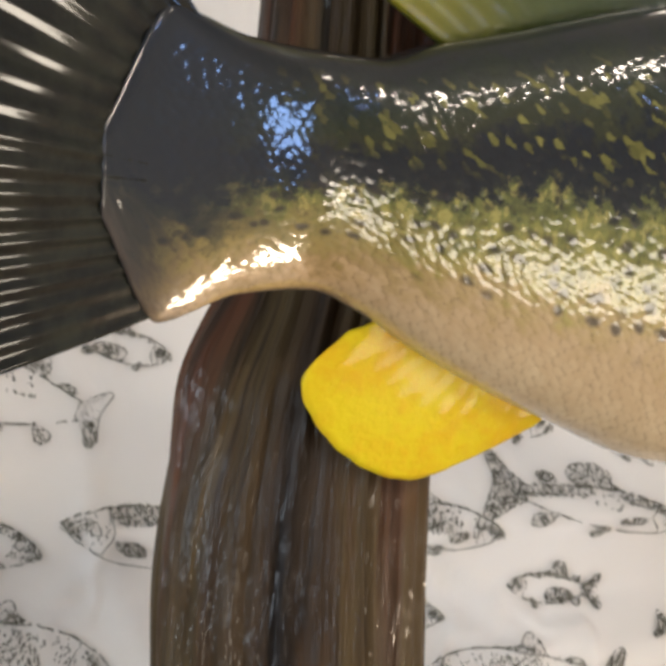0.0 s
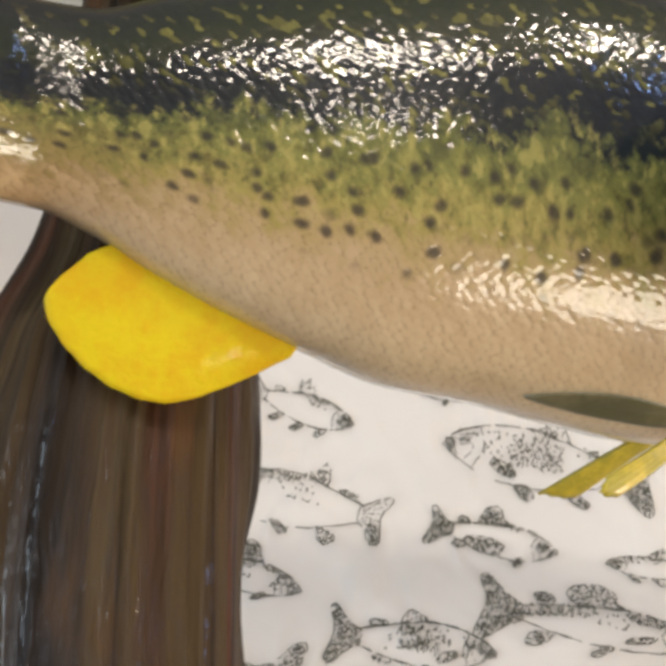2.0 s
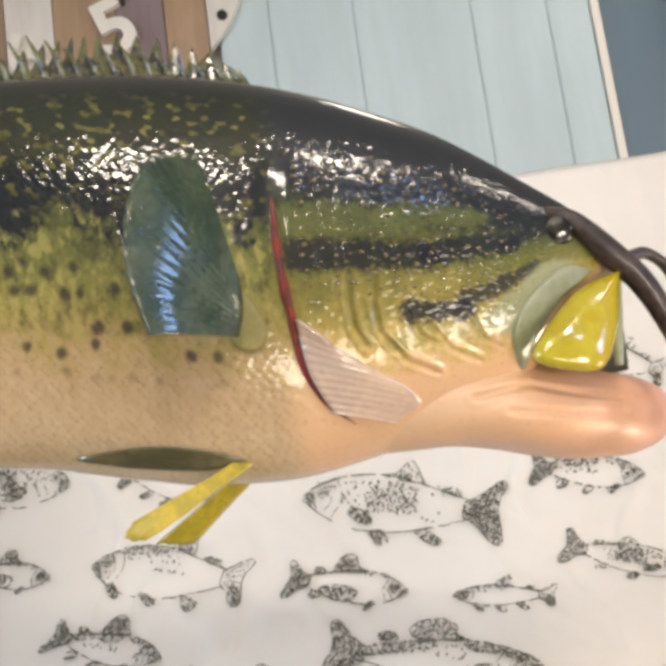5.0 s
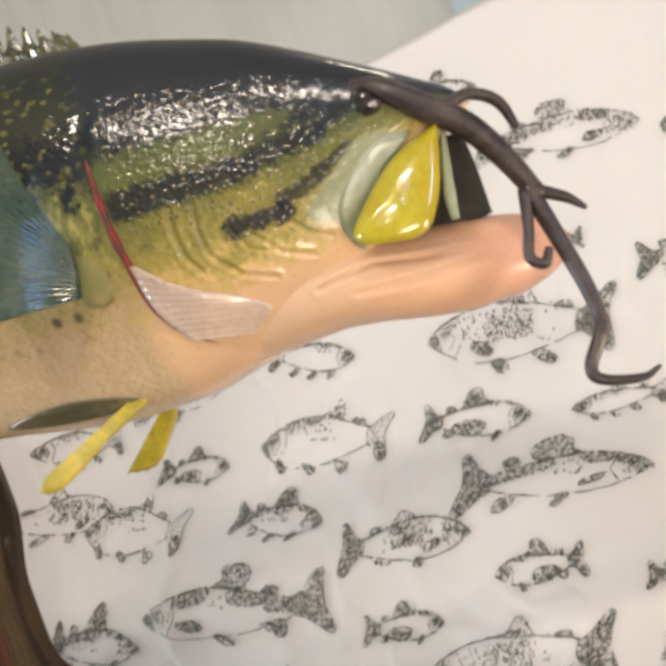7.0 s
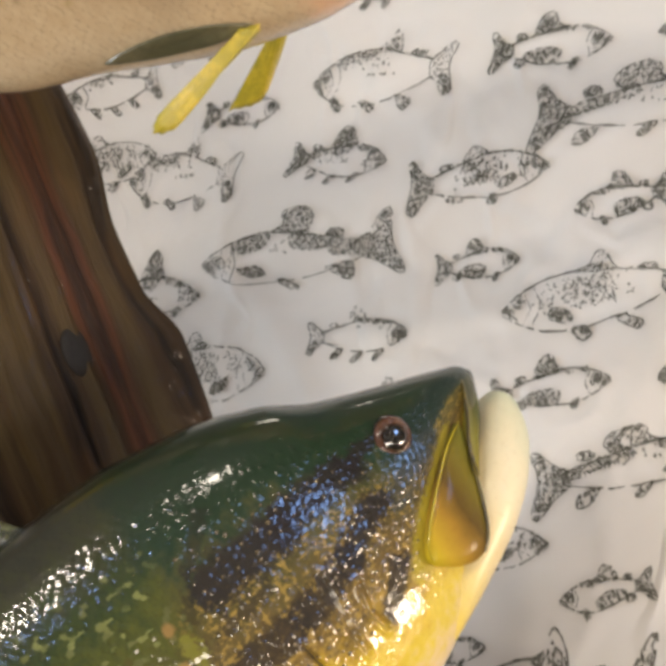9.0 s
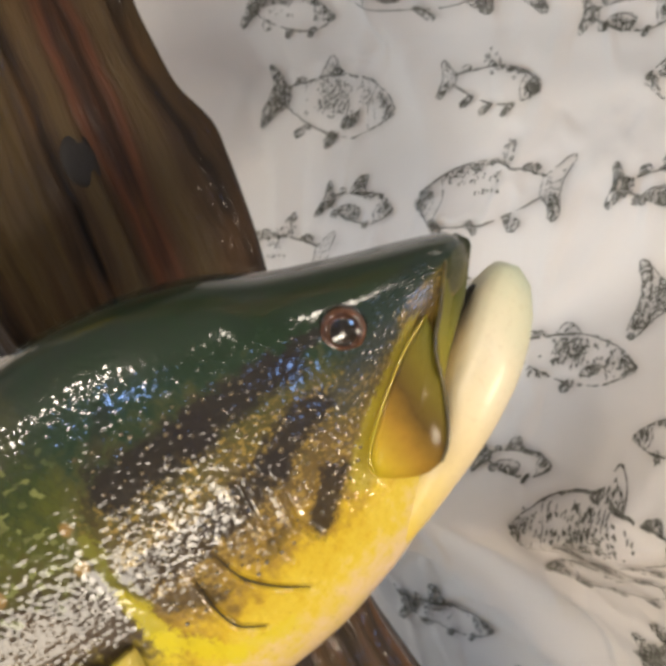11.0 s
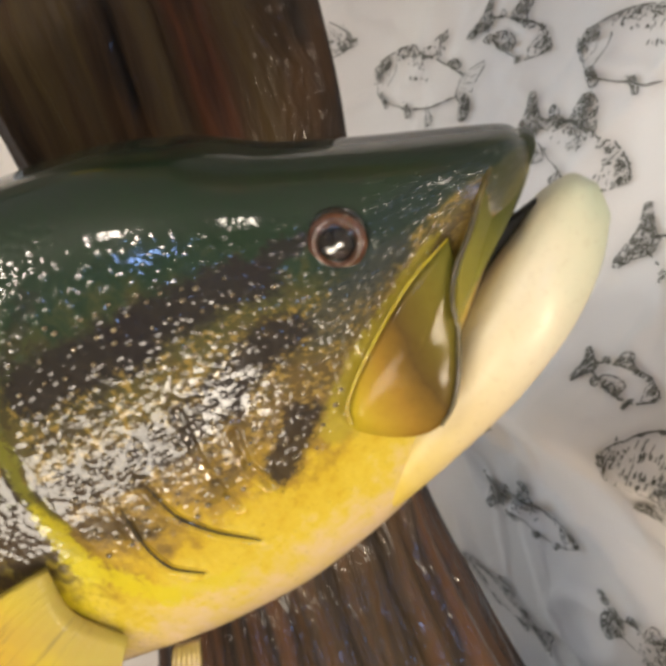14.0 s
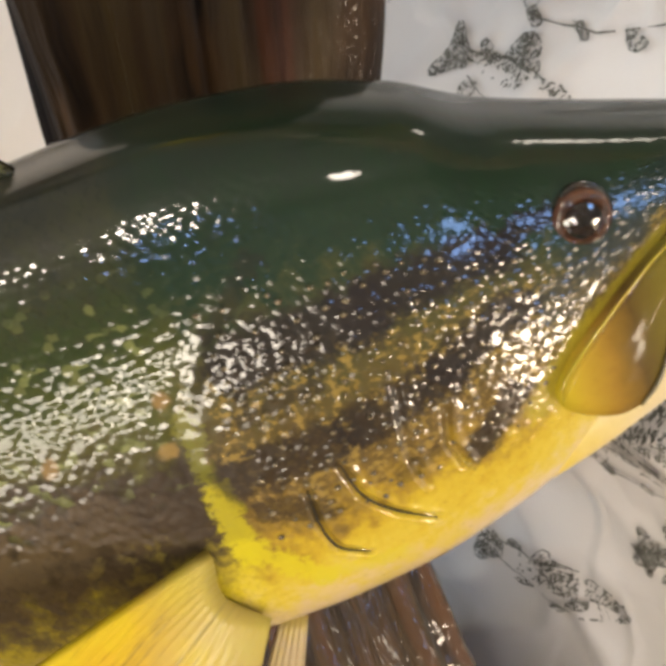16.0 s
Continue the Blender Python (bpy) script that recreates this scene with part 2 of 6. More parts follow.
def driftwood():
    n = Nodes("varnished_driftwood")
    p = n.coords("UV", (1, 1, 1))
    u, v, _ = separate(n, p)
    bend = n.math("MULTIPLY", n.math("SUBTRACT", n.noise(combine(n, u, n.math("MULTIPLY", v, 4.0)), 3.0, 3), 0.5), 0.07)
    turn = n.math("ADD", u, bend)
    broad = n.noise(combine(n, n.math("MULTIPLY", turn, 3.4), n.math("MULTIPLY", v, 1.3), 1.7), 1.0, 3, 0.5)
    fine = n.noise(combine(n, n.math("MULTIPLY", turn, 24.0), n.math("MULTIPLY", v, 4.0), 4.1), 1.0, 5, 0.65)
    fibre = n.noise(combine(n, n.math("MULTIPLY", turn, 90.0), n.math("MULTIPLY", v, 14.0), 8.3), 1.0, 4, 0.7)
    mixed = n.math("ADD", n.math("MULTIPLY", broad, 0.86), n.math("MULTIPLY", fine, 0.14))
    colour = n.ramp(mixed, (0.34, (0.010, 0.007, 0.006)), (0.42, (0.036, 0.022, 0.012)), (0.48, (0.062, 0.042, 0.019)), (0.52, (0.048, 0.027, 0.014)), (0.56, (0.075, 0.028, 0.014)), (0.60, (0.030, 0.016, 0.010)), (0.64, (0.012, 0.009, 0.008)), (0.70, (0.070, 0.040, 0.016)))
    colour = n.mix(n.math("MULTIPLY", n.step(fine, 0.52, 0.32), 0.70), colour, (0.008, 0.006, 0.005))
    colour = n.mix(n.math("MULTIPLY", n.step(fibre, 0.55, 0.75), 0.25), colour, (0.008, 0.006, 0.005))
    patch = n.noise(combine(n, n.math("MULTIPLY", u, 5.0), n.math("MULTIPLY", v, 7.0)), 1.0, 3)
    colour = n.mix(n.math("MULTIPLY", n.step(patch, 0.54, 0.68), 0.4), colour, (0.125, 0.060, 0.020))
    foot = n.step(n.math("ADD", v, n.math("MULTIPLY", n.math("SUBTRACT", patch, 0.5), 0.1)), 1.27, 1.15)
    colour = n.mix(n.math("MULTIPLY", n.math("MULTIPLY", n.step(fine, 0.42, 0.66), foot), 0.60), colour, n.mix(n.step(broad, 0.42, 0.60), (0.120, 0.050, 0.018), (0.070, 0.040, 0.018)))
    ripple = n.noise(combine(n, n.math("MULTIPLY", turn, 95.0), n.math("MULTIPLY", v, 75.0), 2.2), 1.0, 2, 0.5)
    height = n.math("ADD", n.math("ADD", n.math("MULTIPLY", fine, 0.6), n.math("MULTIPLY", fibre, 0.22)), n.math("MULTIPLY", ripple, 0.55))
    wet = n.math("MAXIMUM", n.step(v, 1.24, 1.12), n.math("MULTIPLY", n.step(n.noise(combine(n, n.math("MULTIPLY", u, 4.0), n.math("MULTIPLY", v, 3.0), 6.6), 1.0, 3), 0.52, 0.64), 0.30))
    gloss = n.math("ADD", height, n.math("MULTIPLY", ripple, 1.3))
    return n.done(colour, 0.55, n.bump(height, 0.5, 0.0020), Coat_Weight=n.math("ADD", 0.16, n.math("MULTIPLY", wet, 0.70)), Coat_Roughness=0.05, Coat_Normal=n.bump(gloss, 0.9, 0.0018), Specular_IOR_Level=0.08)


def woven(name, colour):
    n = Nodes(name)
    p = n.coords("Object")
    x, y, z = separate(n, p)
    warp = n.math("SINE", n.math("MULTIPLY", x, 4200.0))
    weft = n.math("SINE", n.math("MULTIPLY", z, 4200.0))
    crease = n.noise(n.coords("Object", (1.0, 1.0, 1.6)), 9, 5, 0.6)
    fold = n.noise(n.coords("Object", (1.5, 1.0, 0.8)), 6, 3, 0.5)
    sharp = n.math("MULTIPLY", n.step(n.math("ABSOLUTE", n.math("SUBTRACT", fold, 0.5)), 0.05, 0.0), 0.7)
    stain = n.noise(p, 3.5, 4)
    base = n.mix(n.step(stain, 0.35, 0.7), colour, tuple(c * 0.93 for c in colour))
    height = n.math("ADD", n.math("MULTIPLY", n.math("MULTIPLY", warp, weft), 0.05), n.math("ADD", crease, sharp))
    return n.done(base, 0.85, n.bump(height, 0.5, 0.007), Sheen_Weight=0.25, Specular_IOR_Level=0.2)


def ink():
    n = Nodes("printed_ink")
    p = n.coords("Object")
    worn = n.math("ADD", n.math("MULTIPLY", n.noise(p, 520, 3, 0.7), 0.6), n.math("MULTIPLY", n.noise(p, 120, 3, 0.6), 0.4))
    colour = n.ramp(worn, (0.42, (0.085, 0.083, 0.070)), (0.52, (0.165, 0.160, 0.140)), (0.62, (0.33, 0.32, 0.295)), (0.70, (0.62, 0.59, 0.56)))
    return n.done(colour, 0.9, None, Specular_IOR_Level=0.1)


def painted_boards(name, colour, scale=1.0, vary=0.06):
    n = Nodes(name)
    p = n.coords("Object", (6 * scale, 6 * scale, 0.7 * scale))
    a = n.noise(p, 3, 5)
    b = n.noise(n.coords("Object"), 2.0, 3)
    fac = n.math("ADD", n.math("MULTIPLY", a, 0.6), n.math("MULTIPLY", b, 0.4))
    return n.done(n.mix(n.step(fac, 0.35, 0.65), tuple(c * (1 - vary) for c in colour), tuple(min(1, c * (1 + vary)) for c in colour)), 0.45, n.bump(a, 0.1, 0.001))


CREAM, TAN = (0.50, 0.39, 0.25), (0.40, 0.29, 0.17)
INDIGO = (0.007, 0.011, 0.020)
UPPER_SKIN = skin(
    "upper_skin",
    body=((0.0, CREAM), (0.20, TAN), (0.29, (0.34, 0.25, 0.115)), (0.36, (0.27, 0.225, 0.070)), (0.45, (0.185, 0.180, 0.052)), (0.535, (0.105, 0.115, 0.036)), (0.585, (0.010, 0.014, 0.019)),
          (0.70, (0.006, 0.009, 0.015)), (0.76, (0.020, 0.023, 0.012)), (0.84, (0.015, 0.021, 0.012)), (0.92, (0.011, 0.016, 0.014)), (1.0, (0.012, 0.015, 0.018))),
    head=((0.0, (0.62, 0.41, 0.27)), (0.20, (0.62, 0.41, 0.24)), (0.27, (0.50, 0.37, 0.13)), (0.33, (0.30, 0.25, 0.065)), (0.45, (0.17, 0.160, 0.042)), (0.52, (0.100, 0.110, 0.032)),
          (0.60, (0.065, 0.080, 0.026)), (0.68, (0.012, 0.018, 0.022)), (0.75, (0.009, 0.014, 0.022)), (1.0, (0.012, 0.018, 0.026))),
    head_at=0.121, fleck_cut=0.88, flecks=(0.150, 0.145, 0.038), fleck_zone=(0.58, 0.93), spots=0.82, spot_zone=(0.20, 0.56), bare_to=0.24, patchy=0.6, tail_shift=0.15, tail_dark=-0.136, gold=(0.16, 0.17, 0.03), gold_zone=(0.40, 0.62),
    streaks=(((0.126, 0.600), (0.160, 0.615), 0.0075, (0.100, 0.125, 0.040), 0.62), ((0.160, 0.615), (0.194, 0.670), 0.0068, (0.100, 0.125, 0.040), 0.62),
             ((0.127, 0.515), (0.175, 0.515), 0.0078, INDIGO, 0.90), ((0.175, 0.520), (0.206, 0.595), 0.0072, INDIGO, 0.90), ((0.206, 0.595), (0.224, 0.660), 0.0050, INDIGO, 0.80), ((0.126, 0.720), (0.190, 0.735), 0.0080, INDIGO, 0.70),
             ((0.166, 0.353), (0.186, 0.357), 0.0062, INDIGO, 0.92), ((0.186, 0.385), (0.214, 0.475), 0.0056, INDIGO, 0.85), ((0.202, 0.315), (0.222, 0.420), 0.0105, (0.30, 0.33, 0.22), 0.75)))
# dark of the head bands and of the painted gill groove line
BAND_GROOVE_DARK = (0.014, 0.011, 0.011)
LEMON = (0.36, 0.29, 0.028)
LOWER_SKIN = skin(
    "lower_skin",
    body=((0.0, (0.64, 0.49, 0.30)), (0.10, (0.62, 0.48, 0.14)), (0.20, (0.56, 0.45, 0.022)), (0.28, (0.20, 0.16, 0.02)), (0.35, (0.026, 0.018, 0.013)), (0.50, (0.022, 0.016, 0.012)), (0.57, (0.060, 0.055, 0.012)),
          (0.65, (0.060, 0.070, 0.010)), (0.76, (0.026, 0.042, 0.010)), (0.86, (0.028, 0.034, 0.013)), (0.95, (0.024, 0.026, 0.016)), (1.0, (0.020, 0.022, 0.015))),
    head=((0.0, (0.64, 0.49, 0.30)), (0.08, (0.63, 0.48, 0.20)), (0.17, (0.60, 0.46, 0.045)), (0.25, (0.52, 0.37, 0.024)), (0.31, (0.34, 0.22, 0.022)), (0.38, (0.15, 0.095, 0.022)), (0.46, (0.095, 0.064, 0.020)),
          (0.56, (0.085, 0.066, 0.018)), (0.64, (0.060, 0.056, 0.015)), (0.72, (0.036, 0.046, 0.016)), (0.78, (0.012, 0.030, 0.014)), (0.86, (0.010, 0.026, 0.012)), (1.0, (0.011, 0.022, 0.013))),
    head_at=-0.066, gloss=0.07, fleck_cut=0.86, flecks=(0.17, 0.19, 0.060), fleck_zone=(0.44, 0.88), spots=0.0, spot_zone=(0.30, 0.50), bare_to=0.26, tail_dark=-0.27, gold=(0.34, 0.23, 0.05), gold_zone=(0.26, 0.70),
    blots=((-0.072, 0.64, 0.0030, (0.24, 0.15, 0.05)), (-0.075, 0.55, 0.0030, (0.26, 0.17, 0.05)), (-0.103, 0.59, 0.0030, (0.22, 0.14, 0.05))),
    streaks=(((0.0830, 0.0), (0.0890, 0.9), 0.0115, (0.030, 0.038, 0.016), 0.92), ((0.046, 0.68), (0.086, 0.82), 0.0190, (0.011, 0.024, 0.019), 0.88), ((0.028, 0.58), (0.048, 0.62), 0.0110, (0.030, 0.036, 0.034), 0.65), ((0.019, 0.34), (0.034, 0.45), 0.0085, LEMON, 0.85), ((0.034, 0.45), (0.058, 0.53), 0.0062, LEMON, 0.75),
             ((-0.069, 0.60), (-0.0685, 0.44), 0.0032, (0.17, 0.17, 0.02), 0.75), ((-0.0685, 0.44), (-0.0670, 0.30), 0.0050, (0.46, 0.40, 0.016), 0.80), ((-0.0670, 0.30), (-0.050, 0.175), 0.0050, (0.58, 0.50, 0.014), 0.80), ((-0.050, 0.175), (-0.030, 0.15), 0.0036, (0.58, 0.49, 0.018), 0.6),
             ((-0.052, 0.66), (-0.020, 0.675), 0.0110, BAND_GROOVE_DARK, 0.93), ((-0.020, 0.685), (0.016, 0.735), 0.0095, BAND_GROOVE_DARK, 0.93), ((0.016, 0.745), (0.030, 0.80), 0.0050, BAND_GROOVE_DARK, 0.85), ((-0.058, 0.56), (-0.036, 0.585), 0.0030, BAND_GROOVE_DARK, 0.55),
             ((0.018, 0.60), (-0.004, 0.52), 0.0088, BAND_GROOVE_DARK, 0.93), ((-0.004, 0.51), (-0.030, 0.47), 0.0080, BAND_GROOVE_DARK, 0.85), ((-0.036, 0.46), (-0.062, 0.46), 0.0085, BAND_GROOVE_DARK, 0.80), ((-0.058, 0.38), (-0.044, 0.33), 0.0050, BAND_GROOVE_DARK, 0.65),
             # last two streaks paint the gill groove's dark line along the cover's edge
             ((0.012, 0.40), (-0.001, 0.315), 0.0068, BAND_GROOVE_DARK, 0.92), ((-0.012, 0.36), (-0.022, 0.34), 0.0035, BAND_GROOVE_DARK, 0.45), ((-0.0400, 0.815), (-0.0560, 0.715), 0.0030, BAND_GROOVE_DARK, 0.45), ((-0.0560, 0.715), (-0.0640, 0.63), 0.0024, BAND_GROOVE_DARK, 0.35)))
TAIL = coated("tail_fin_paint", (0.004, 0.005, 0.005), (0.014, 0.016, 0.012), 60, 0.5, bump=0.5, coat=0.7, shine=0.08)
FIN_YELLOW = coated("yellow_fin_paint", (0.62, 0.49, 0.014), (0.60, 0.38, 0.012), 45, 0.45, bump=0.9, coat=0.22, shine=0.06)
FIN_GREEN = graded("green_fin_paint", (-0.118, (0.24, 0.205, 0.008)), (-0.085, (0.13, 0.125, 0.010)), (-0.045, (0.040, 0.055, 0.014)), (0.016, (0.014, 0.022, 0.012)), rough=0.3)
FIN_DARK = coated("dark_fin_paint", (0.014, 0.020, 0.008), (0.115, 0.115, 0.030), 130, 0.22, bump=1.0, coat=1.0)
FIN_STREAKED = rayed_fin()
FIN_BLUE = coated("blue_green_fin_paint", (0.018, 0.040, 0.028), (0.050, 0.078, 0.046), 60, 0.2, stretch=(0.4, 1, 1), bump=1.0)
FIN_BASE = coated("olive_root_paint", (0.17, 0.155, 0.045), (0.24, 0.20, 0.075), 60, 0.5, bump=0.4, coat=0.15)
FIN_ROOT = coated("cream_root_paint", (0.52, 0.40, 0.10), (0.48, 0.36, 0.17), 60, 0.3, bump=0.3, coat=0.6)
FIN_PELVIC = coated("dull_yellow_fin_paint", (0.34, 0.29, 0.025), (0.52, 0.40, 0.030), 80, 0.4, bump=0.4, coat=0.3)
BELLY_OLIVE = coated("olive_belly_paint", (0.080, 0.076, 0.038), (0.150, 0.132, 0.072), 50, 0.4, coat=0.5)
JAW_PINK = graded("salmon_jaw_paint", (0.120, (0.50, 0.37, 0.24)), (0.150, (0.58, 0.40, 0.26)), (0.185, (0.64, 0.42, 0.27)), (0.225, (0.66, 0.40, 0.25)), (0.275, (0.62, 0.34, 0.25)))
JAW_CREAM = graded("cream_jaw_paint", (-0.020, (0.62, 0.46, 0.05)), (0.020, (0.63, 0.48, 0.08)), (0.035, (0.65, 0.52, 0.20)), (0.052, (0.67, 0.56, 0.32)), (0.080, (0.68, 0.62, 0.44)), (0.105, (0.52, 0.58, 0.42)))
LIP_YELLOW = coated("yellow_lip_paint", (0.40, 0.31, 0.010), (0.46, 0.40, 0.03), 45, 0.18)
LIP_AMBER = graded("amber_lip_paint", (0.022, (0.46, 0.36, 0.02)), (0.029, (0.43, 0.29, 0.028)), (0.037, (0.30, 0.175, 0.026)), (0.046, (0.10, 0.062, 0.017)), (0.055, (0.155, 0.125, 0.020)), (0.066, (0.13, 0.125, 0.020)), rough=0.6, shine=0.05, coat=0.16, slick=0.12)
LIP_OLIVE = graded("olive_lip_paint", (0.058, (0.26, 0.21, 0.025)), (0.068, (0.19, 0.175, 0.022)), (0.080, (0.075, 0.080, 0.018)), (0.093, (0.018, 0.026, 0.014)), rough=0.5, shine=0.1, coat=0.4, slick=0.10)
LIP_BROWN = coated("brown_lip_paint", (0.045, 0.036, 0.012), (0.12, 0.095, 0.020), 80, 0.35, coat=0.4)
# near-black for the mouth plates and the shade painted into cheek creases
HOLLOW_DARK = plain("dark_fill", (0.016, 0.015, 0.011), 0.7)
GILL_RED = coated("red_gill_paint", (0.22, 0.014, 0.010), (0.07, 0.012, 0.008), 160, 0.5, bump=1.0, coat=0.2)
FOLD_SILVER = coated("silver_green_fold_paint", (0.32, 0.35, 0.25), (0.20, 0.23, 0.12), 34, 0.35, coat=0.35)
GILL_SILVER = coated("silver_membrane_paint", (0.46, 0.36, 0.31), (0.56, 0.43, 0.35), 60, 0.14)
IRIS_DARK = coated("black_brown_iris", (0.006, 0.006, 0.008), (0.014, 0.011, 0.010), 200, 0.2, bump=0.02)
BUMP = plain("gold_fleck_bump_paint", (0.20, 0.165, 0.10), 0.18, 0.45, 60, 0.3, 0.0, 1.0)
IRIS = coated("copper_iris", (0.150, 0.060, 0.028), (0.080, 0.032, 0.018), 200, 0.2, bump=0.02)
PUPIL = plain("black_pupil", (0.006, 0.006, 0.008), 0.1, coat=1.0, bump=0.0)
EYE_GLASS = Nodes("eye_glass").done((1, 1, 1), 0.02, None, Transmission_Weight=1.0, IOR=1.45)
RUBBER = coated("dark_soft_plastic", (0.018, 0.011, 0.012), (0.060, 0.042, 0.040), 90, 0.38, bump=0.8, coat=0.3)
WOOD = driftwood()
KNOT = plain("dark_knot_wood", (0.007, 0.005, 0.004), 0.7, coat=0.0, bump=0.6)
CLOTH = woven("cotton_cloth", (0.74, 0.71, 0.685))
INK = ink()
DOOR = painted_boards("pale_blue_paint", (0.50, 0.62, 0.68))
SLATE = painted_boards("slate_blue_paint", (0.115, 0.175, 0.24))
NAVY = painted_boards("navy_paint", (0.055, 0.075, 0.13))
TAN_WALL = painted_boards("taupe_wall_paint", (0.30, 0.26, 0.21))
PLASTER = painted_boards("off_white_paint", (0.66, 0.68, 0.64))
PLANK_TAN = painted_boards("tan_plank", (0.34, 0.24, 0.16), 2.0, 0.2)
PLANK_WHITE = painted_boards("whitewashed_plank", (0.66, 0.64, 0.62), 2.0, 0.1)
PLANK_PURPLE = painted_boards("mauve_plank", (0.22, 0.17, 0.19), 2.0, 0.15)
WHITE = painted_boards("white_paint", (0.78, 0.76, 0.72))
BLACK = plain("black_paint", (0.02, 0.02, 0.022), 0.5)
FLOOR = painted_boards("floor_boards", (0.22, 0.14, 0.09), 1.0, 0.2)
CEILING = plain("ceiling_paint", (0.50, 0.47, 0.42), 0.9)


# ---- building helpers ----
def link_mesh(name, verts, faces, material, parent=None, label="", uvs=None, smooth=True):
    me = bpy.data.meshes.new(name)
    me.from_pydata([tuple(map(float, v)) for v in verts], [], faces)
    if uvs is not None:
        layer = me.uv_layers.new(name="UVMap")
        for loop in me.loops:
            layer.data[loop.index].uv = uvs[loop.vertex_index]
    bm = bmesh.new()
    bm.from_mesh(me)
    bmesh.ops.recalc_face_normals(bm, faces=bm.faces)
    bm.to_mesh(me)
    bm.free()
    for poly in me.polygons:
        poly.use_smooth = smooth
    me.materials.append(material)
    ob = new(name, me)
    if parent:
        ob.parent = parent
    if label:
        ob["label"] = label
    return ob


def part(name, bm, material, parent=None, label="", smooth=False):
    me = bpy.data.meshes.new(name)
    bmesh.ops.recalc_face_normals(bm, faces=bm.faces)
    bm.to_mesh(me)
    bm.free()
    for poly in me.polygons:
        poly.use_smooth = smooth
    me.materials.append(material)
    ob = new(name, me)
    if parent:
        ob.parent = parent
    if label:
        ob["label"] = label
    return ob


def box(name, low, high, material, parent=None, bevel=0.0, label=""):
    bm = bmesh.new()
    bmesh.ops.create_cube(bm, size=1.0)
    for v in bm.verts:
        v.co = Vector([(a + b) / 2 + c * (b - a) for a, b, c in zip(low, high, v.co)])
    if bevel:
        bmesh.ops.bevel(bm, geom=list(bm.edges), offset=bevel, segments=2, affect="EDGES")
    return part(name, bm, material, parent, label)


def along(points, count):
    """A smooth line through a few points, as an array of count rows."""
    p = np.array(points, float)
    if len(p) == 2:
        t = np.linspace(0, 1, count)[:, None]
        return p[0] * (1 - t) + p[1] * t
    ext = np.vstack([2 * p[0] - p[1], p, 2 * p[-1] - p[-2]])
    t = np.linspace(0, len(p) - 1 - 1e-9, count)
    i, f = t.astype(int), (t % 1)[:, None]
    a, b, c, d = ext[i], ext[i + 1], ext[i + 2], ext[i + 3]
    return 0.5 * (2 * b + (c - a) * f + (2 * a - 5 * b + 4 * c - d) * f**2 + (3 * b - a - 3 * c + d) * f**3)


def curve_at(x, xs, ys):
    """A smooth curve y(x) through a few knots (monotone cubic)."""
    xs, ys = np.array(xs, float), np.array(ys, float)
    d = np.diff(ys) / np.diff(xs)
    m = np.concatenate([[d[0]], np.where(d[:-1] * d[1:] > 0, 2 * d[:-1] * d[1:] / (d[:-1] + d[1:] + 1e-12), 0), [d[-1]]])
    x = np.clip(x, xs[0], xs[-1])
    i = np.clip(np.searchsorted(xs, x) - 1, 0, len(xs) - 2)
    h = xs[i + 1] - xs[i]
    t = (x - xs[i]) / h
    return (2 * t**3 - 3 * t**2 + 1) * ys[i] + (t**3 - 2 * t**2 + t) * h * m[i] + (-2 * t**3 + 3 * t**2) * ys[i + 1] + (t**3 - t**2) * h * m[i + 1]


def tube(name, points, radii, material, parent=None, label="", count=40, sides=10, flat=1.0):
    line = along(points, count)
    r = np.interp(np.linspace(0, 1, count), np.linspace(0, 1, len(radii)), radii)
    tang = np.gradient(line, axis=0)
    tang /= np.linalg.norm(tang, axis=1)[:, None] + 1e-12
    side = np.zeros_like(tang)
    ref = np.cross(tang[0], (0.31, 0.17, 0.93))
    for i, way in enumerate(tang):
        ref = ref - way * ref.dot(way)
        ref = ref / (np.linalg.norm(ref) + 1e-12)
        side[i] = ref
    up = np.cross(side, tang)
    ring = np.linspace(0, 2 * np.pi, sides, endpoint=False)
    verts = (line[:, None] + r[:, None, None] * (np.cos(ring)[None, :, None] * side[:, None] + flat * np.sin(ring)[None, :, None] * up[:, None])).reshape(-1, 3)
    faces = [(i * sides + j, i * sides + (j + 1) % sides, (i + 1) * sides + (j + 1) % sides, (i + 1) * sides + j) for i in range(count - 1) for j in range(sides)]
    faces += [tuple(range(sides - 1, -1, -1)), tuple((count - 1) * sides + j for j in range(sides))]
    return link_mesh(name, verts, faces, material, parent, label)


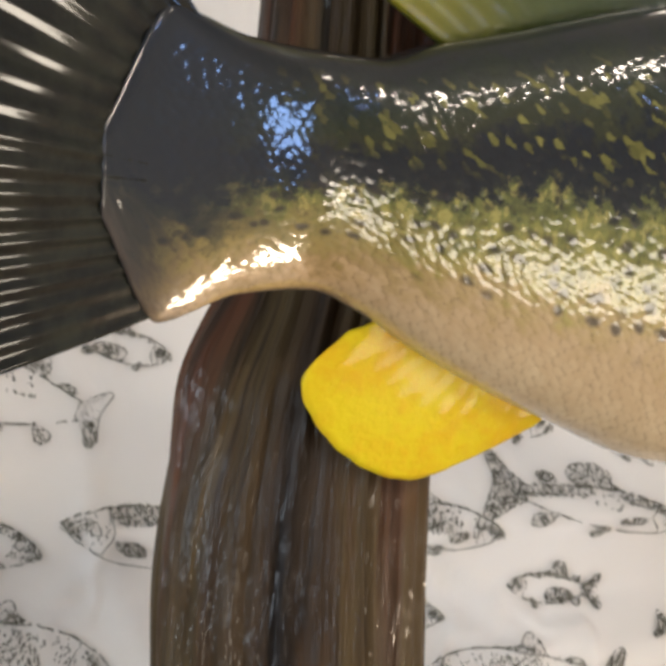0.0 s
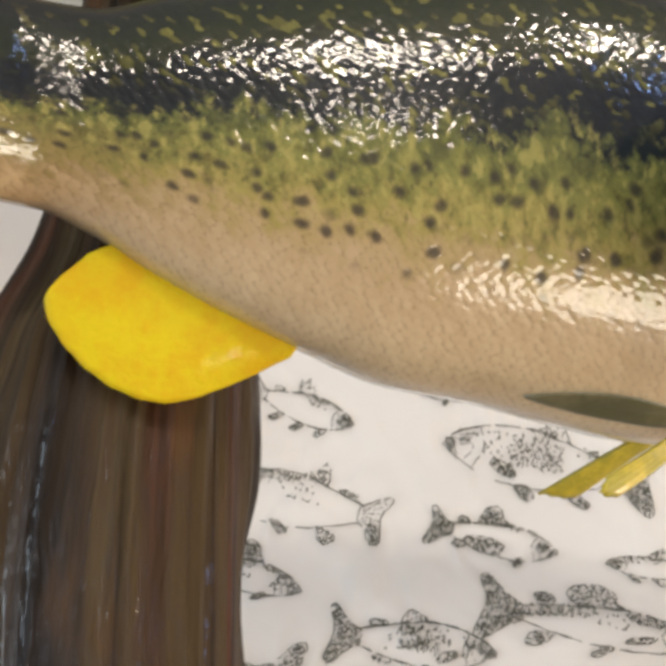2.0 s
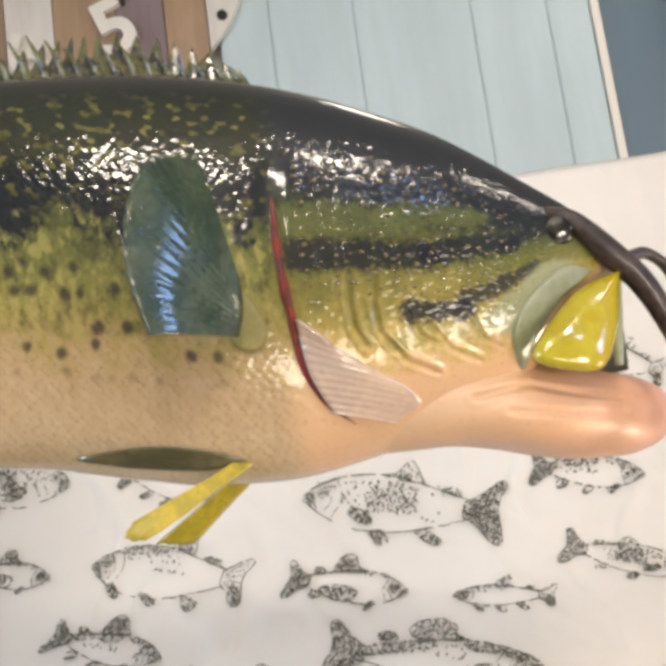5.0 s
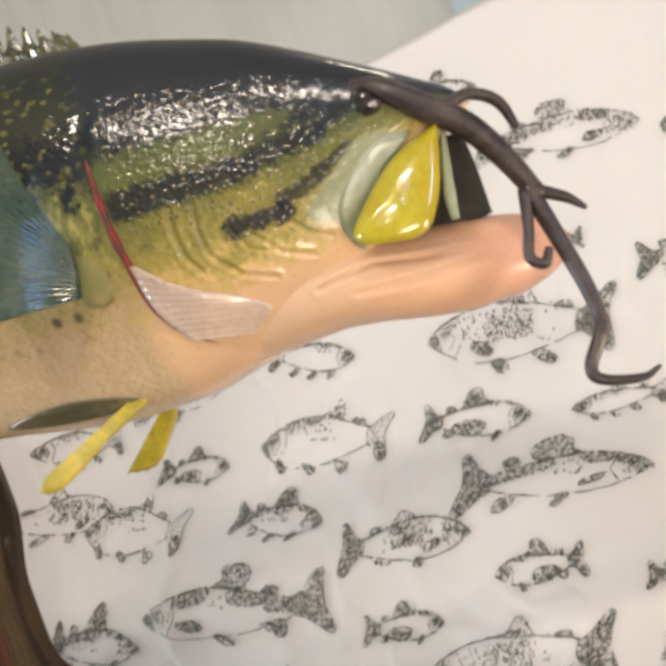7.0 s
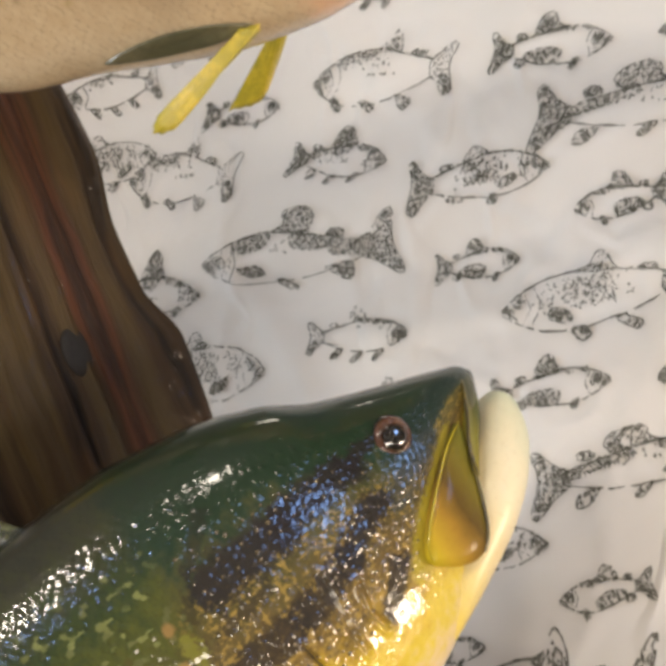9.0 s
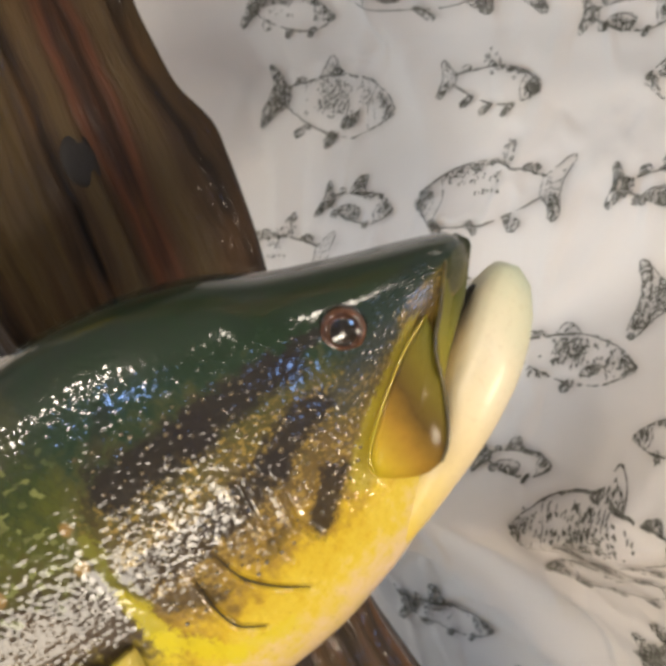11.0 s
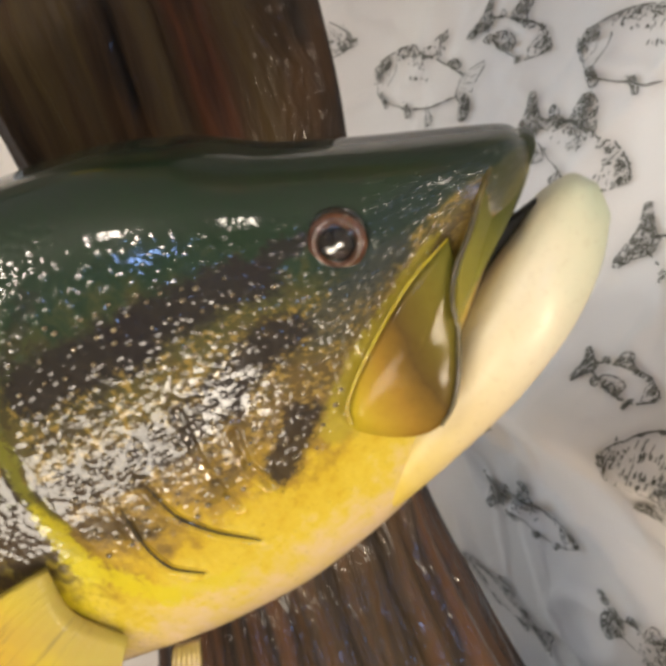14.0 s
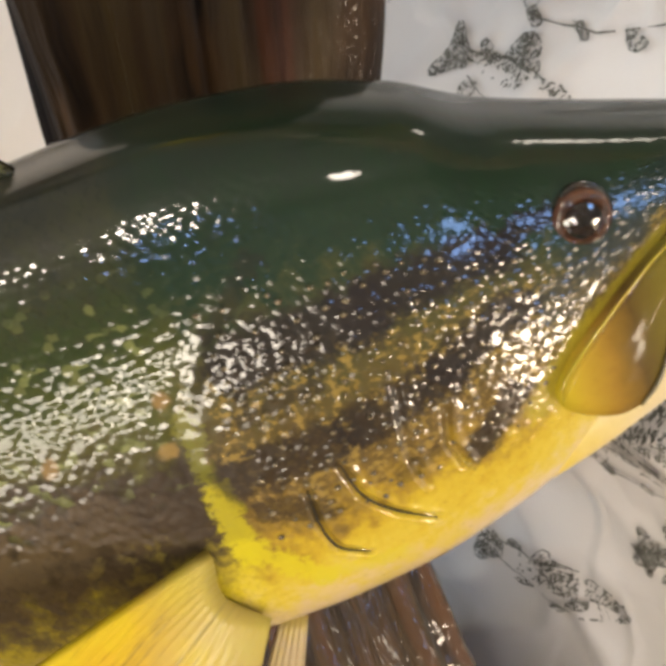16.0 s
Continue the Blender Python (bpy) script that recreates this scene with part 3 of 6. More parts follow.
def sheet_solid(name, grid, thick, material, parent=None, label="", uvs=None):
    """A thin solid of the given thickness (a number or one a vertex) round a grid of points."""
    rows, cols, _ = grid.shape
    du, dv = np.gradient(grid, axis=0), np.gradient(grid, axis=1)
    n = np.cross(du, dv)
    n /= np.linalg.norm(n, axis=2)[:, :, None] + 1e-12
    half = (np.ones((rows, cols)) * thick / 2)[:, :, None] * n
    verts = np.concatenate([(grid + half).reshape(-1, 3), (grid - half).reshape(-1, 3)])
    k = rows * cols
    faces = []
    for i in range(rows - 1):
        for j in range(cols - 1):
            a, b, c, d = i * cols + j, i * cols + j + 1, (i + 1) * cols + j + 1, (i + 1) * cols + j
            faces += [(a, b, c, d), (k + d, k + c, k + b, k + a)]
    rim = [i for i in range(cols)] + [i * cols + cols - 1 for i in range(1, rows)] + [(rows - 1) * cols + j for j in range(cols - 2, -1, -1)] + [i * cols for i in range(rows - 2, 0, -1)]
    for a, b in zip(rim, rim[1:] + rim[:1]):
        faces.append((b, a, k + a, k + b))
    return link_mesh(name, verts, faces, material, parent, label, None if uvs is None else np.concatenate([uvs, uvs]))


def fin(name, roots, tips, rays, material, parent, label="", thick=0.0022, ridge=0.0009, rows=16, scallop=0.0, bow=0.0):
    """A fin: membrane and raised rays between a root line and a tip line."""
    cols = rays * 6 + 1
    a = np.linspace(0, 1, cols)
    b = np.linspace(0, 1, rows)
    root, tip = along(roots, cols), along(tips, cols)
    crest = 0.5 + 0.5 * np.cos(2 * np.pi * a * rays)
    reach = b[:, None] * (1 - scallop * (1 - crest))[None]
    grid = root[None] * (1 - reach[:, :, None]) + tip[None] * reach[:, :, None]
    grid[:, :, 1] += bow * np.sin(np.pi * b)[:, None]
    rough = np.array([[noise.noise((j * 0.9, i * 0.35, len(name))) for j in range(cols)] for i in range(rows)])
    thickness = (thick + 2 * ridge * crest[None] * (1 - 0.5 * b[:, None])) * (1 - 0.75 * b[:, None]) + 0.00015 * rough + 0.0004
    return sheet_solid(name, grid, np.maximum(thickness, 0.0003), material, parent, label)


def plate(name, outline, centre_lift, material, parent, label="", thick=0.003, rings=5):
    """A rounded plate over a closed outline of (x, y, z) points, domed towards -y."""
    rim = along(list(outline) + [outline[0]], 49)[:-1]
    mid = rim.mean(axis=0)
    verts, faces = [], []
    for k in range(rings + 1):
        f = k / rings
        ring = rim * (1 - f) + mid * f
        ring = ring + np.array([0, -centre_lift * (1 - (1 - f) ** 2.2), 0])
        verts += list(ring)
    n = len(rim)
    for k in range(rings):
        faces += [(k * n + j, k * n + (j + 1) % n, (k + 1) * n + (j + 1) % n, (k + 1) * n + j) for j in range(n)]
    base = len(verts)
    verts += list(rim + np.array([0, thick, 0]))
    faces += [(base + j, base + (j + 1) % n, (j + 1) % n, j) for j in range(n)]
    faces.append(tuple(base + j for j in range(n)))
    return link_mesh(name, verts, faces, material, parent, label)


def near_line(px, pz, line):
    """The distance of places (px, pz) to a broken line in the x-z plane."""
    best = np.full(px.shape, 9.0)
    for (ax, az), (bx, bz) in zip(line, line[1:]):
        dx, dz = bx - ax, bz - az
        t = np.clip(((px - ax) * dx + (pz - az) * dz) / (dx * dx + dz * dz), 0, 1)
        best = np.minimum(best, np.hypot(px - ax - t * dx, pz - az - t * dz))
    return best


def scale_relief(u, w, pitch=0.0035):
    """Overlapping scales on a flank: the height, and each place's scale as two random tones and the distance from its middle."""
    high, tone, tint, rim = np.zeros(u.shape), np.full(u.shape, 0.5), np.full(u.shape, 0.5), np.ones(u.shape)
    high -= 9
    row = np.floor(w / (pitch * 0.62)).astype(int)
    for dr in range(-2, 3):
        r = row + dr
        shift = 0.5 * (r % 2)
        col = np.floor(u / pitch - shift).astype(int)
        for dc in range(-1, 2):
            c = col + dc
            seed = np.sin(r * 127.1 + c * 311.7) * 43758.5453
            a = seed - np.floor(seed)
            b = (seed * 7.31) - np.floor(seed * 7.31)
            g = (seed * 3.77) - np.floor(seed * 3.77)
            cu, cw = (c + shift + 0.5 + 0.32 * (a - 0.5)) * pitch, (r + 0.5 + 0.32 * (b - 0.5)) * pitch * 0.62
            du, dw = (u - cu) / (pitch * 0.78), (w - cw) / (pitch * 0.66)
            d2 = du * du + dw * dw
            h = np.where(d2 < 1, 0.60 * (1 - d2) - 0.35 * du + 0.45 * (g - 0.5) * dw + 0.35 * (a - 0.5) * du + 0.25 * (b - 0.5), -9)
            take = h > high
            high = np.where(take, h, high)
            tone, tint, rim = np.where(take, a, tone), np.where(take, b, tint), np.where(take, np.sqrt(d2), rim)
    return np.maximum(high, -1.0), tone, tint, rim


def loft(name, knots, top, bottom, width, material, parent, label="", gill=None, lift=0.0, stations=170, near=72, far=40, bend=None, bare=None, grooves=(), relief=(0.00038, 0.00040), pebble=0.0034, cheek_from=0.010):
    """A fish's trunk or jaw: rounded sections along x between a top and a bottom line, with the map that the skin takes. bare: the share of the height below which scales fade."""
    u = np.linspace(knots[0], knots[-1], stations)
    vt, vb, h = (curve_at(u, knots, k)[:, None] for k in (top, bottom, width))
    ang = np.concatenate([np.linspace(0, np.pi, far, endpoint=False), np.linspace(np.pi, 2 * np.pi, near, endpoint=False)])
    sides = far + near
    c, s = np.cos(ang)[None], np.sin(ang)[None]
    mid, half = (vt + vb) / 2, (vt - vb) / 2
    z = mid - half * np.sign(c) * np.abs(c) ** 0.92
    frac = (z - vb) / (2 * half + 1e-9)
    y = h * np.sign(s) * np.abs(s) ** 0.60
    uu = np.repeat(u[:, None], sides, 1)
    edge = np.full(uu.shape, 9.0)
    if gill is not None:
        edge = np.interp(z, gill[0], gill[1])
        over = np.clip((uu - edge) / 0.004, 0, 1) * np.clip(1 - (uu - edge - 0.02) / 0.07, 0, 1)
        under = np.clip(1 - np.abs(uu - edge + 0.003) / 0.006, 0, 1)
        soft = np.clip((0.84 - frac) / 0.20, 0, 1)
        y = y + np.sign(s) * np.abs(s) ** 1.5 * soft * (lift * over - 0.5 * lift * under)
    if bend:
        y = y + curve_at(u, knots, bend)[:, None]
    near_side = (s < -0.02) * np.ones_like(uu)
    for line, depth, broad in grooves:
        d = near_line(uu, z, line)
        y = y + near_side * (depth * np.exp(-((d / broad) ** 2)) - 0.3 * depth * np.exp(-(((d - 2.2 * broad) / (1.2 * broad)) ** 2)))
    info = np.zeros((stations, sides, 4))
    if bare is not None:
        dy, dz = np.diff(y, axis=1, append=y[:, :1]), np.diff(z, axis=1, append=z[:, :1])
        arc = np.cumsum(np.hypot(dy, dz), axis=1)
        w = arc[:, -1:] - arc
        high, info[:, :, 0], info[:, :, 1], info[:, :, 2] = scale_relief(uu, w)
        fine, tone, tint, rim = scale_relief(uu * 1.0 + 0.3 * w, w - 0.2 * uu, pebble)
        cheek = np.clip((uu - edge - cheek_from) / 0.012, 0, 1) * np.clip((frac - 0.30) / 0.1, 0, 1) * np.clip((0.86 - frac) / 0.1, 0, 1) * np.clip((knots[-1] - 0.035 - uu) / 0.03, 0, 1)
        fade = np.clip((frac - bare + 0.12) / 0.2, 0.58, 1) * np.clip((0.97 - frac) / 0.10, 0, 1) * np.clip((edge - 0.002 - uu) / 0.004, 0, 1) * near_side
        ny, nz = -np.gradient(z, axis=1), np.gradient(y, axis=1)
        size = np.hypot(ny, nz) + 1e-9
        sign = np.sign(ny * np.sign(s) + 1e-9)
        rise = (relief[0] * (high - 0.4) * fade + relief[1] * (fine - 0.4) * cheek * near_side) * sign / size
        y, z = y + rise * ny, z + rise * nz
    verts = np.stack([uu, y, z], 2).reshape(-1, 3)
    k = np.arange(stations * sides).reshape(stations, sides)
    n = np.roll(k, -1, 1)
    quads = np.stack([k[:-1], n[:-1], n[1:], k[1:]], 2).reshape(-1, 4).tolist()
    quads += [tuple(range(sides - 1, -1, -1)), tuple(int(v) for v in k[-1])]
    me = bpy.data.meshes.new(name)
    me.from_pydata(verts.tolist(), [], quads)
    layer = me.uv_layers.new(name="UVMap")
    index = np.zeros(len(me.loops), dtype=np.int32)
    me.loops.foreach_get("vertex_index", index)
    layer.data.foreach_set("uv", np.stack([uu, frac], 2).reshape(-1, 2)[index].astype(np.float32).ravel())
    tag = me.attributes.new("scale", "FLOAT_VECTOR", "POINT")
    tag.data.foreach_set("vector", info[:, :, :3].reshape(-1).astype(np.float32))
    me.polygons.foreach_set("use_smooth", np.ones(len(me.polygons), dtype=bool))
    me.materials.append(material)
    ob = new(name, me)
    ob.parent = parent
    if label:
        ob["label"] = label
    return ob


def globe(name, centre, radius, material, parent, label="", squash=(1, 1, 1)):
    bm = bmesh.new()
    bmesh.ops.create_uvsphere(bm, u_segments=32, v_segments=20, radius=radius)
    for v in bm.verts:
        v.co = Vector([a * b for a, b in zip(v.co, squash)])
        v.co += Vector(centre)
    return part(name, bm, material, parent, label, smooth=True)


def disc_ring(name, centre, inner, outer, depth, material, parent, label=""):
    """A domed ring in the x-z plane, facing -y."""
    verts, faces, n = [], [], 40
    for k, (r, y) in enumerate(((outer, depth), (outer, 0.0), ((inner + outer) / 2, -depth * 0.5), (inner, -depth * 0.4), (inner, depth))):
        verts += [(centre[0] + r * math.cos(2 * math.pi * j / n), centre[1] + y, centre[2] + r * math.sin(2 * math.pi * j / n)) for j in range(n)]
    for k in range(4):
        faces += [(k * n + j, k * n + (j + 1) % n, (k + 1) * n + (j + 1) % n, (k + 1) * n + j) for j in range(n)]
    return link_mesh(name, verts, faces, material, parent, label)


def eye(centre, radius, parent, iris=None):
    white = globe("eye", centre, radius, PUPIL, parent, "black glass eye" if iris else "glass eye with a copper iris", (1, 0.6, 1))
    c = (centre[0], centre[1] - radius * 0.50, centre[2])
    disc_ring("iris", c, radius * 0.55, radius * 0.90, radius * 0.16, iris or IRIS, white, "iris ring")
    globe("cornea", (centre[0], centre[1] - 0.15 * radius, centre[2]), radius * 1.03, EYE_GLASS, white, "clear glossy cornea", (1, 0.62, 1))
    return white


# ---- room ----
FLOOR_Z, CEIL_Z, X0, X1, Y0, Y1 = 0.0, 3.25, -2.6, 2.6, -2.6, 2.25
tagged(box("floor", (X0 - 0.1, Y0 - 0.1, -0.1), (X1 + 0.1, Y1 + 0.1, 0.0), FLOOR), "brown boarded floor of the room", "floor", kind="structure")
tagged(box("ceiling", (X0 - 0.1, Y0 - 0.1, CEIL_Z), (X1 + 0.1, Y1 + 0.1, CEIL_Z + 0.1), CEILING), "plain white ceiling", "ceiling", kind="structure")


def wall_with_windows(name, across, place, thick, span, holes, label):
    """A wall with window openings (from, to, sill, head) one above the other. across: the axis along the wall ('x' or 'y'); place: the wall's coordinate on the other axis."""
    def piece(a0, a1, z0, z1):
        lo, hi = ((a0, place, z0), (a1, place + thick, z1)) if across == "x" else ((place, a0, z0), (place + thick, a1, z1))
        bmesh.ops.create_cube(bm, size=1.0, matrix=Matrix.Translation([(p + q) / 2 for p, q in zip(lo, hi)]) @ Matrix.Diagonal((*[q - p for p, q in zip(lo, hi)], 1)))
    bm = bmesh.new()
    level = 0.0
    for a0, a1, sill, head in holes:
        piece(span[0], span[1], level, sill)
        piece(span[0], a0, sill, head)
        piece(a1, span[1], sill, head)
        level = head
    piece(span[0], span[1], level, CEIL_Z)
    return tagged(part(name, bm, TAN_WALL), label, "wall", kind="structure")


wall_with_windows("wall_south", "x", Y0 - 0.12, 0.12, (X0, X1), [(0.98, 2.52, 0.05, 0.72)], "taupe wall with a low garden window opening")
# the west opening only houses an added fill lamp
wall_with_windows("wall_west", "y", X0 - 0.12, 0.12, (Y0, Y1), [(-1.82, -0.58, 1.18, 2.32)], "taupe wall with an opening added for a fill lamp")
# the two low east openings only house added glint lamps
wall_with_windows("wall_east", "y", X1, 0.12, (Y0, Y1), [(0.20, 0.90, 0.12, 0.46), (-2.45, -1.55, 0.50, 0.94), (-0.14, 0.42, 1.56, 2.12)], "taupe wall with a high window and two added lamp openings")
# unseen warm lamps, added for glints on the lower cheek and post
area_lamp("corner_glint_light", (X1 + 0.05, -2.0, 0.72), (0, 0.4, 1.0), 0.84, 0.40, 26, (1.0, 0.88, 0.72))
area_lamp("low_glint_light", (X1 + 0.05, 0.55, 0.29), (0, 0.55, 0.60), 0.62, 0.28, 42, (1.0, 0.82, 0.60))
area_lamp("window_light_low", (1.75, Y0 - 0.05, 0.38), (1.75, 0.5, 0.38), 1.5, 0.64, 36, (1.0, 0.89, 0.74))
area_lamp("window_light_east", (X1 + 0.05, 0.14, 1.84), (0, 0.14, 1.84), 0.36, 0.46, 8, COOL)
# unseen cool fill, added to brighten the left of the cloth
area_lamp("west_fill_light", (X0 - 0.05, -1.2, 1.75), (0, -1.2, 1.75), 1.2, 1.1, 68, (0.76, 0.88, 1.0))


def ceiling_light(x, y, watts, colour=WARM):
    top = new("ceiling_light")
    top.location = (x, y, CEIL_Z)
    tagged(top, "flush white ceiling light with a glowing diffuser", "ceiling light", "lights of the room")
    bm = bmesh.new()
    bmesh.ops.create_cone(bm, cap_ends=True, segments=32, radius1=0.15, radius2=0.17, depth=0.04)
    part("housing", bm, WHITE, top).location = (0, 0, -0.02)
    lamp = area_lamp("lamp", (x, y, CEIL_Z - 0.05), (x, y, 0), 0.26, 0.26, watts, colour)
    lamp.data.shape = "DISK"


def strip_light(x, y, z, length, watts):
    top = new("strip_light")
    top.location = (x, y, z)
    tagged(top, "long white strip light hung under the ceiling", "strip light", "lights of the room")
    box("housing", (-length / 2, -0.10, 0.0), (length / 2, 0.10, 0.05), WHITE, top, 0.008)
    for side in (-0.42, 0.42):
        box("hanger", (side * length - 0.004, -0.004, 0.05), (side * length + 0.004, 0.004, CEIL_Z - z), WHITE, top)
    lamp = area_lamp("lamp", (x, y, z - 0.008), (x, y + 0.9, z - 1.0), length, 0.18, watts, WARM)


strip_light(0.40, -2.05, 3.02, 0.8, 43)
strip_light(0.50, -2.45, 2.35, 0.22, 9)
ceiling_light(1.25, -1.30, 20)
ceiling_light(1.90, -0.15, 6)
# unseen rear light, added to brighten the door
ceiling_light(0.55, 1.45, 2)
# unseen cool light, added for the blue sheen on the upper head
ceiling_light(2.15, -1.95, 8, COOL)

# back wall: pale boarded door, slate and navy panels
BACK = 2.22
tagged(box("wall_north", (X0, BACK + 0.03, 0), (X1, BACK + 0.15, CEIL_Z), PLASTER), "off-white back wall", "wall", kind="structure")
door = new("door_1")
door.location = (0, BACK, 0)
tagged(door, "pale blue boarded door with vertical grooves", "door", kind="structure")
for left, right in ((-0.225, -0.1203), (-0.1197, 0.0497), (0.0503, 0.2817), (0.2823, 0.4297), (0.4303, 0.512)):
    box("board", (left, -0.012, 0.02), (right, 0.029, 2.98), DOOR, door, 0.003)
box("edge_strip", (0.514, -0.018, 0.02), (0.530, 0.029, 2.98), WHITE, door, 0.002, "cream edge strip")
tagged(box("wall_panel_slate", (0.532, BACK - 0.004, 0), (0.668, BACK + 0.029, CEIL_Z), SLATE), "slate blue painted wall panel", "wall panel", kind="structure")
tagged(box("wall_panel_navy", (0.669, BACK - 0.03, 0), (X1, BACK + 0.029, CEIL_Z), NAVY), "navy blue painted wall panel", "wall panel", kind="structure")

# round plank clock on the wall
clock = new("wall_clock")
clock.location = (-0.46, BACK - 0.016, 2.80)
tagged(clock, "round wooden plank wall clock with white numerals", "clock")


def clock_plank(x_from, x_to, radius, material):
    bm = bmesh.new()
    xs = np.linspace(x_from, x_to, 9)
    rim = [(x, math.sqrt(max(radius**2 - x**2, 1e-4))) for x in xs]
    loop = [bm.verts.new((x, 0, z)) for x, z in rim] + [bm.verts.new((x, 0, -z)) for x, z in reversed(rim)]
    face = bm.faces.new(loop)
    made = bmesh.ops.extrude_face_region(bm, geom=[face])
    for v in made["geom"]:
        if isinstance(v, bmesh.types.BMVert):
            v.co.y -= 0.016
    part("plank", bm, material, clock)


for left, right, mat in ((-0.298, -0.205, PLANK_TAN), (-0.202, -0.102, PLANK_WHITE), (-0.099, 0.028, PLANK_TAN), (0.031, 0.128, PLANK_PURPLE), (0.131, 0.215, PLANK_TAN), (0.218, 0.300, PLANK_WHITE)):
    clock_plank(left, right, 0.312, mat)


def numeral(text, x, z, size, turn, material, parent, depth=0.008):
    data = bpy.data.curves.new("numeral", "FONT")
    data.body, data.size, data.extrude, data.align_x, data.align_y, data.offset = text, size, depth, "CENTER", "CENTER", size * 0.025
    ob = new("numeral", data)
    data.materials.append(material)
    ob.parent = parent
    ob.matrix_local = Matrix.Translation((x, -0.018 - depth, z)) @ Matrix.Rotation(radians(90), 4, "X") @ Matrix.Rotation(radians(turn), 4, "Z")
    ob["label"] = "white wooden numeral"
    return ob


numeral("5", 0.030, -0.152, 0.170, 20, WHITE, clock)
numeral("6", -0.160, -0.185, 0.150, 30, WHITE, clock)
numeral("4", 0.165, -0.035, 0.150, 35, WHITE, clock)
box("clock_hand", (0.045, -0.026, -0.10), (0.052, -0.020, 0.02), BLACK, clock, 0.001, "thin black clock hand")
for dx, dz in ((0.262, -0.105), (0.248, -0.155), (0.285, -0.03)):
    bm = bmesh.new()
    bmesh.ops.create_cone(bm, cap_ends=True, segments=20, radius1=0.011, radius2=0.010, depth=0.008, matrix=Matrix.Translation((dx, -0.019, dz)) @ Matrix.Rotation(radians(90), 4, "X"))
    part("rivet", bm, BLACK, clock, "black round rivet")

# ---- table, cloth ----
TABLE_Z = 0.78
table = new("display_table")
table.location = (0, 0.62, 0)
tagged(table, "plain brown display table under the cloth", "table")
box("tabletop", (-0.8, -0.42, TABLE_Z - 0.04), (0.8, 0.5, TABLE_Z), PLANK_TAN, table, 0.004)
for sx in (-0.74, 0.74):
    for sy in (-0.36, 0.44):
        box("leg", (sx - 0.03, sy - 0.03, 0.0), (sx + 0.03, sy + 0.03, TABLE_Z - 0.04), PLANK_TAN, table, 0.004)

FALL_Z = (0.783, 0.9, 1.0, 1.04, 1.06, 1.10, 1.124, 1.14, 1.155, 1.165, 1.178, 1.192, 1.215, 1.25, 1.28, 1.324, 1.35, 1.37, 1.388, 1.405, 1.43, 1.46, 1.49, 1.53, 1.58, 1.66, 1.755)
FALL_Y = (0.560, 0.570, 0.573, 0.575, 0.576, 0.569, 0.560, 0.552, 0.545, 0.550, 0.572, 0.588, 0.612, 0.648, 0.672, 0.722, 0.740, 0.750, 0.748, 0.746, 0.764, 0.797, 0.815, 0.838, 0.848, 0.858, 0.865)


def drape(x, z):
    """The cloth's depth (y) at a place across and a height."""
    y = float(curve_at(np.array([z]), FALL_Z, FALL_Y)[0])
    y -= 1.1 * max(0.0, -0.36 - x) ** 1.15
    y += 0.005 * noise.noise((x * 5.0, z * 4.0, 0.3)) + 0.0022 * noise.noise((x * 16.0 + z * 9.0, z * 6.0 - x * 5.0, 2.1))
    ridge = abs(noise.noise((x * 7.0 + z * 5.0, z * 3.0, 5.5)))
    small = abs(noise.noise((x * 11.0 - z * 9.0, z * 8.0 + x * 6.0, 8.2)))
    low = min(1.0, max(0.0, (1.42 - z) / 0.06))
    return y - 0.0055 * max(0.0, 0.14 - ridge) / 0.14 - 0.0045 * low * max(0.0, 0.10 - small) / 0.10


CLOTH_X = np.linspace(-0.80, 0.70, 250)
CLOTH_Z = np.concatenate([np.linspace(0.783, 1.13, 60)[:-1], np.linspace(1.13, 1.25, 60)[:-1], np.linspace(1.25, 1.755, 150)])
CLOTH_Y = np.array([[drape(x, z) for x in CLOTH_X] for z in CLOTH_Z])


def build_cloth():
    xs, zs = CLOTH_X, CLOTH_Z
    grid = np.array([[(x, CLOTH_Y[i, j], z) for j, x in enumerate(xs)] for i, z in enumerate(zs)])
    rows, cols = len(zs), len(xs)
    lip = [(x, drape(x, 1.755) + 0.006, 1.762 + 0.004 * noise.noise((x * 9, 0, 1))) for x in xs]
    back = [(x, drape(x, 1.755) + 0.022, 1.752) for x in xs]
    down = [(x, drape(x, 1.755) + 0.030, 1.30) for x in xs]
    verts = list(grid.reshape(-1, 3)) + lip + back + down
    rows += 3
    faces = [(i * cols + j, i * cols + j + 1, (i + 1) * cols + j + 1, (i + 1) * cols + j) for i in range(rows - 1) for j in range(cols - 1)]
    ob = link_mesh("draped_cloth", verts, faces, CLOTH)
    solid = ob.modifiers.new("thickness", "SOLIDIFY")
    solid.thickness, solid.offset = 0.0012, -1.0
    return tagged(ob, "white cotton cloth printed with grey fish, draped in folds", "cloth")


cloth = build_cloth()

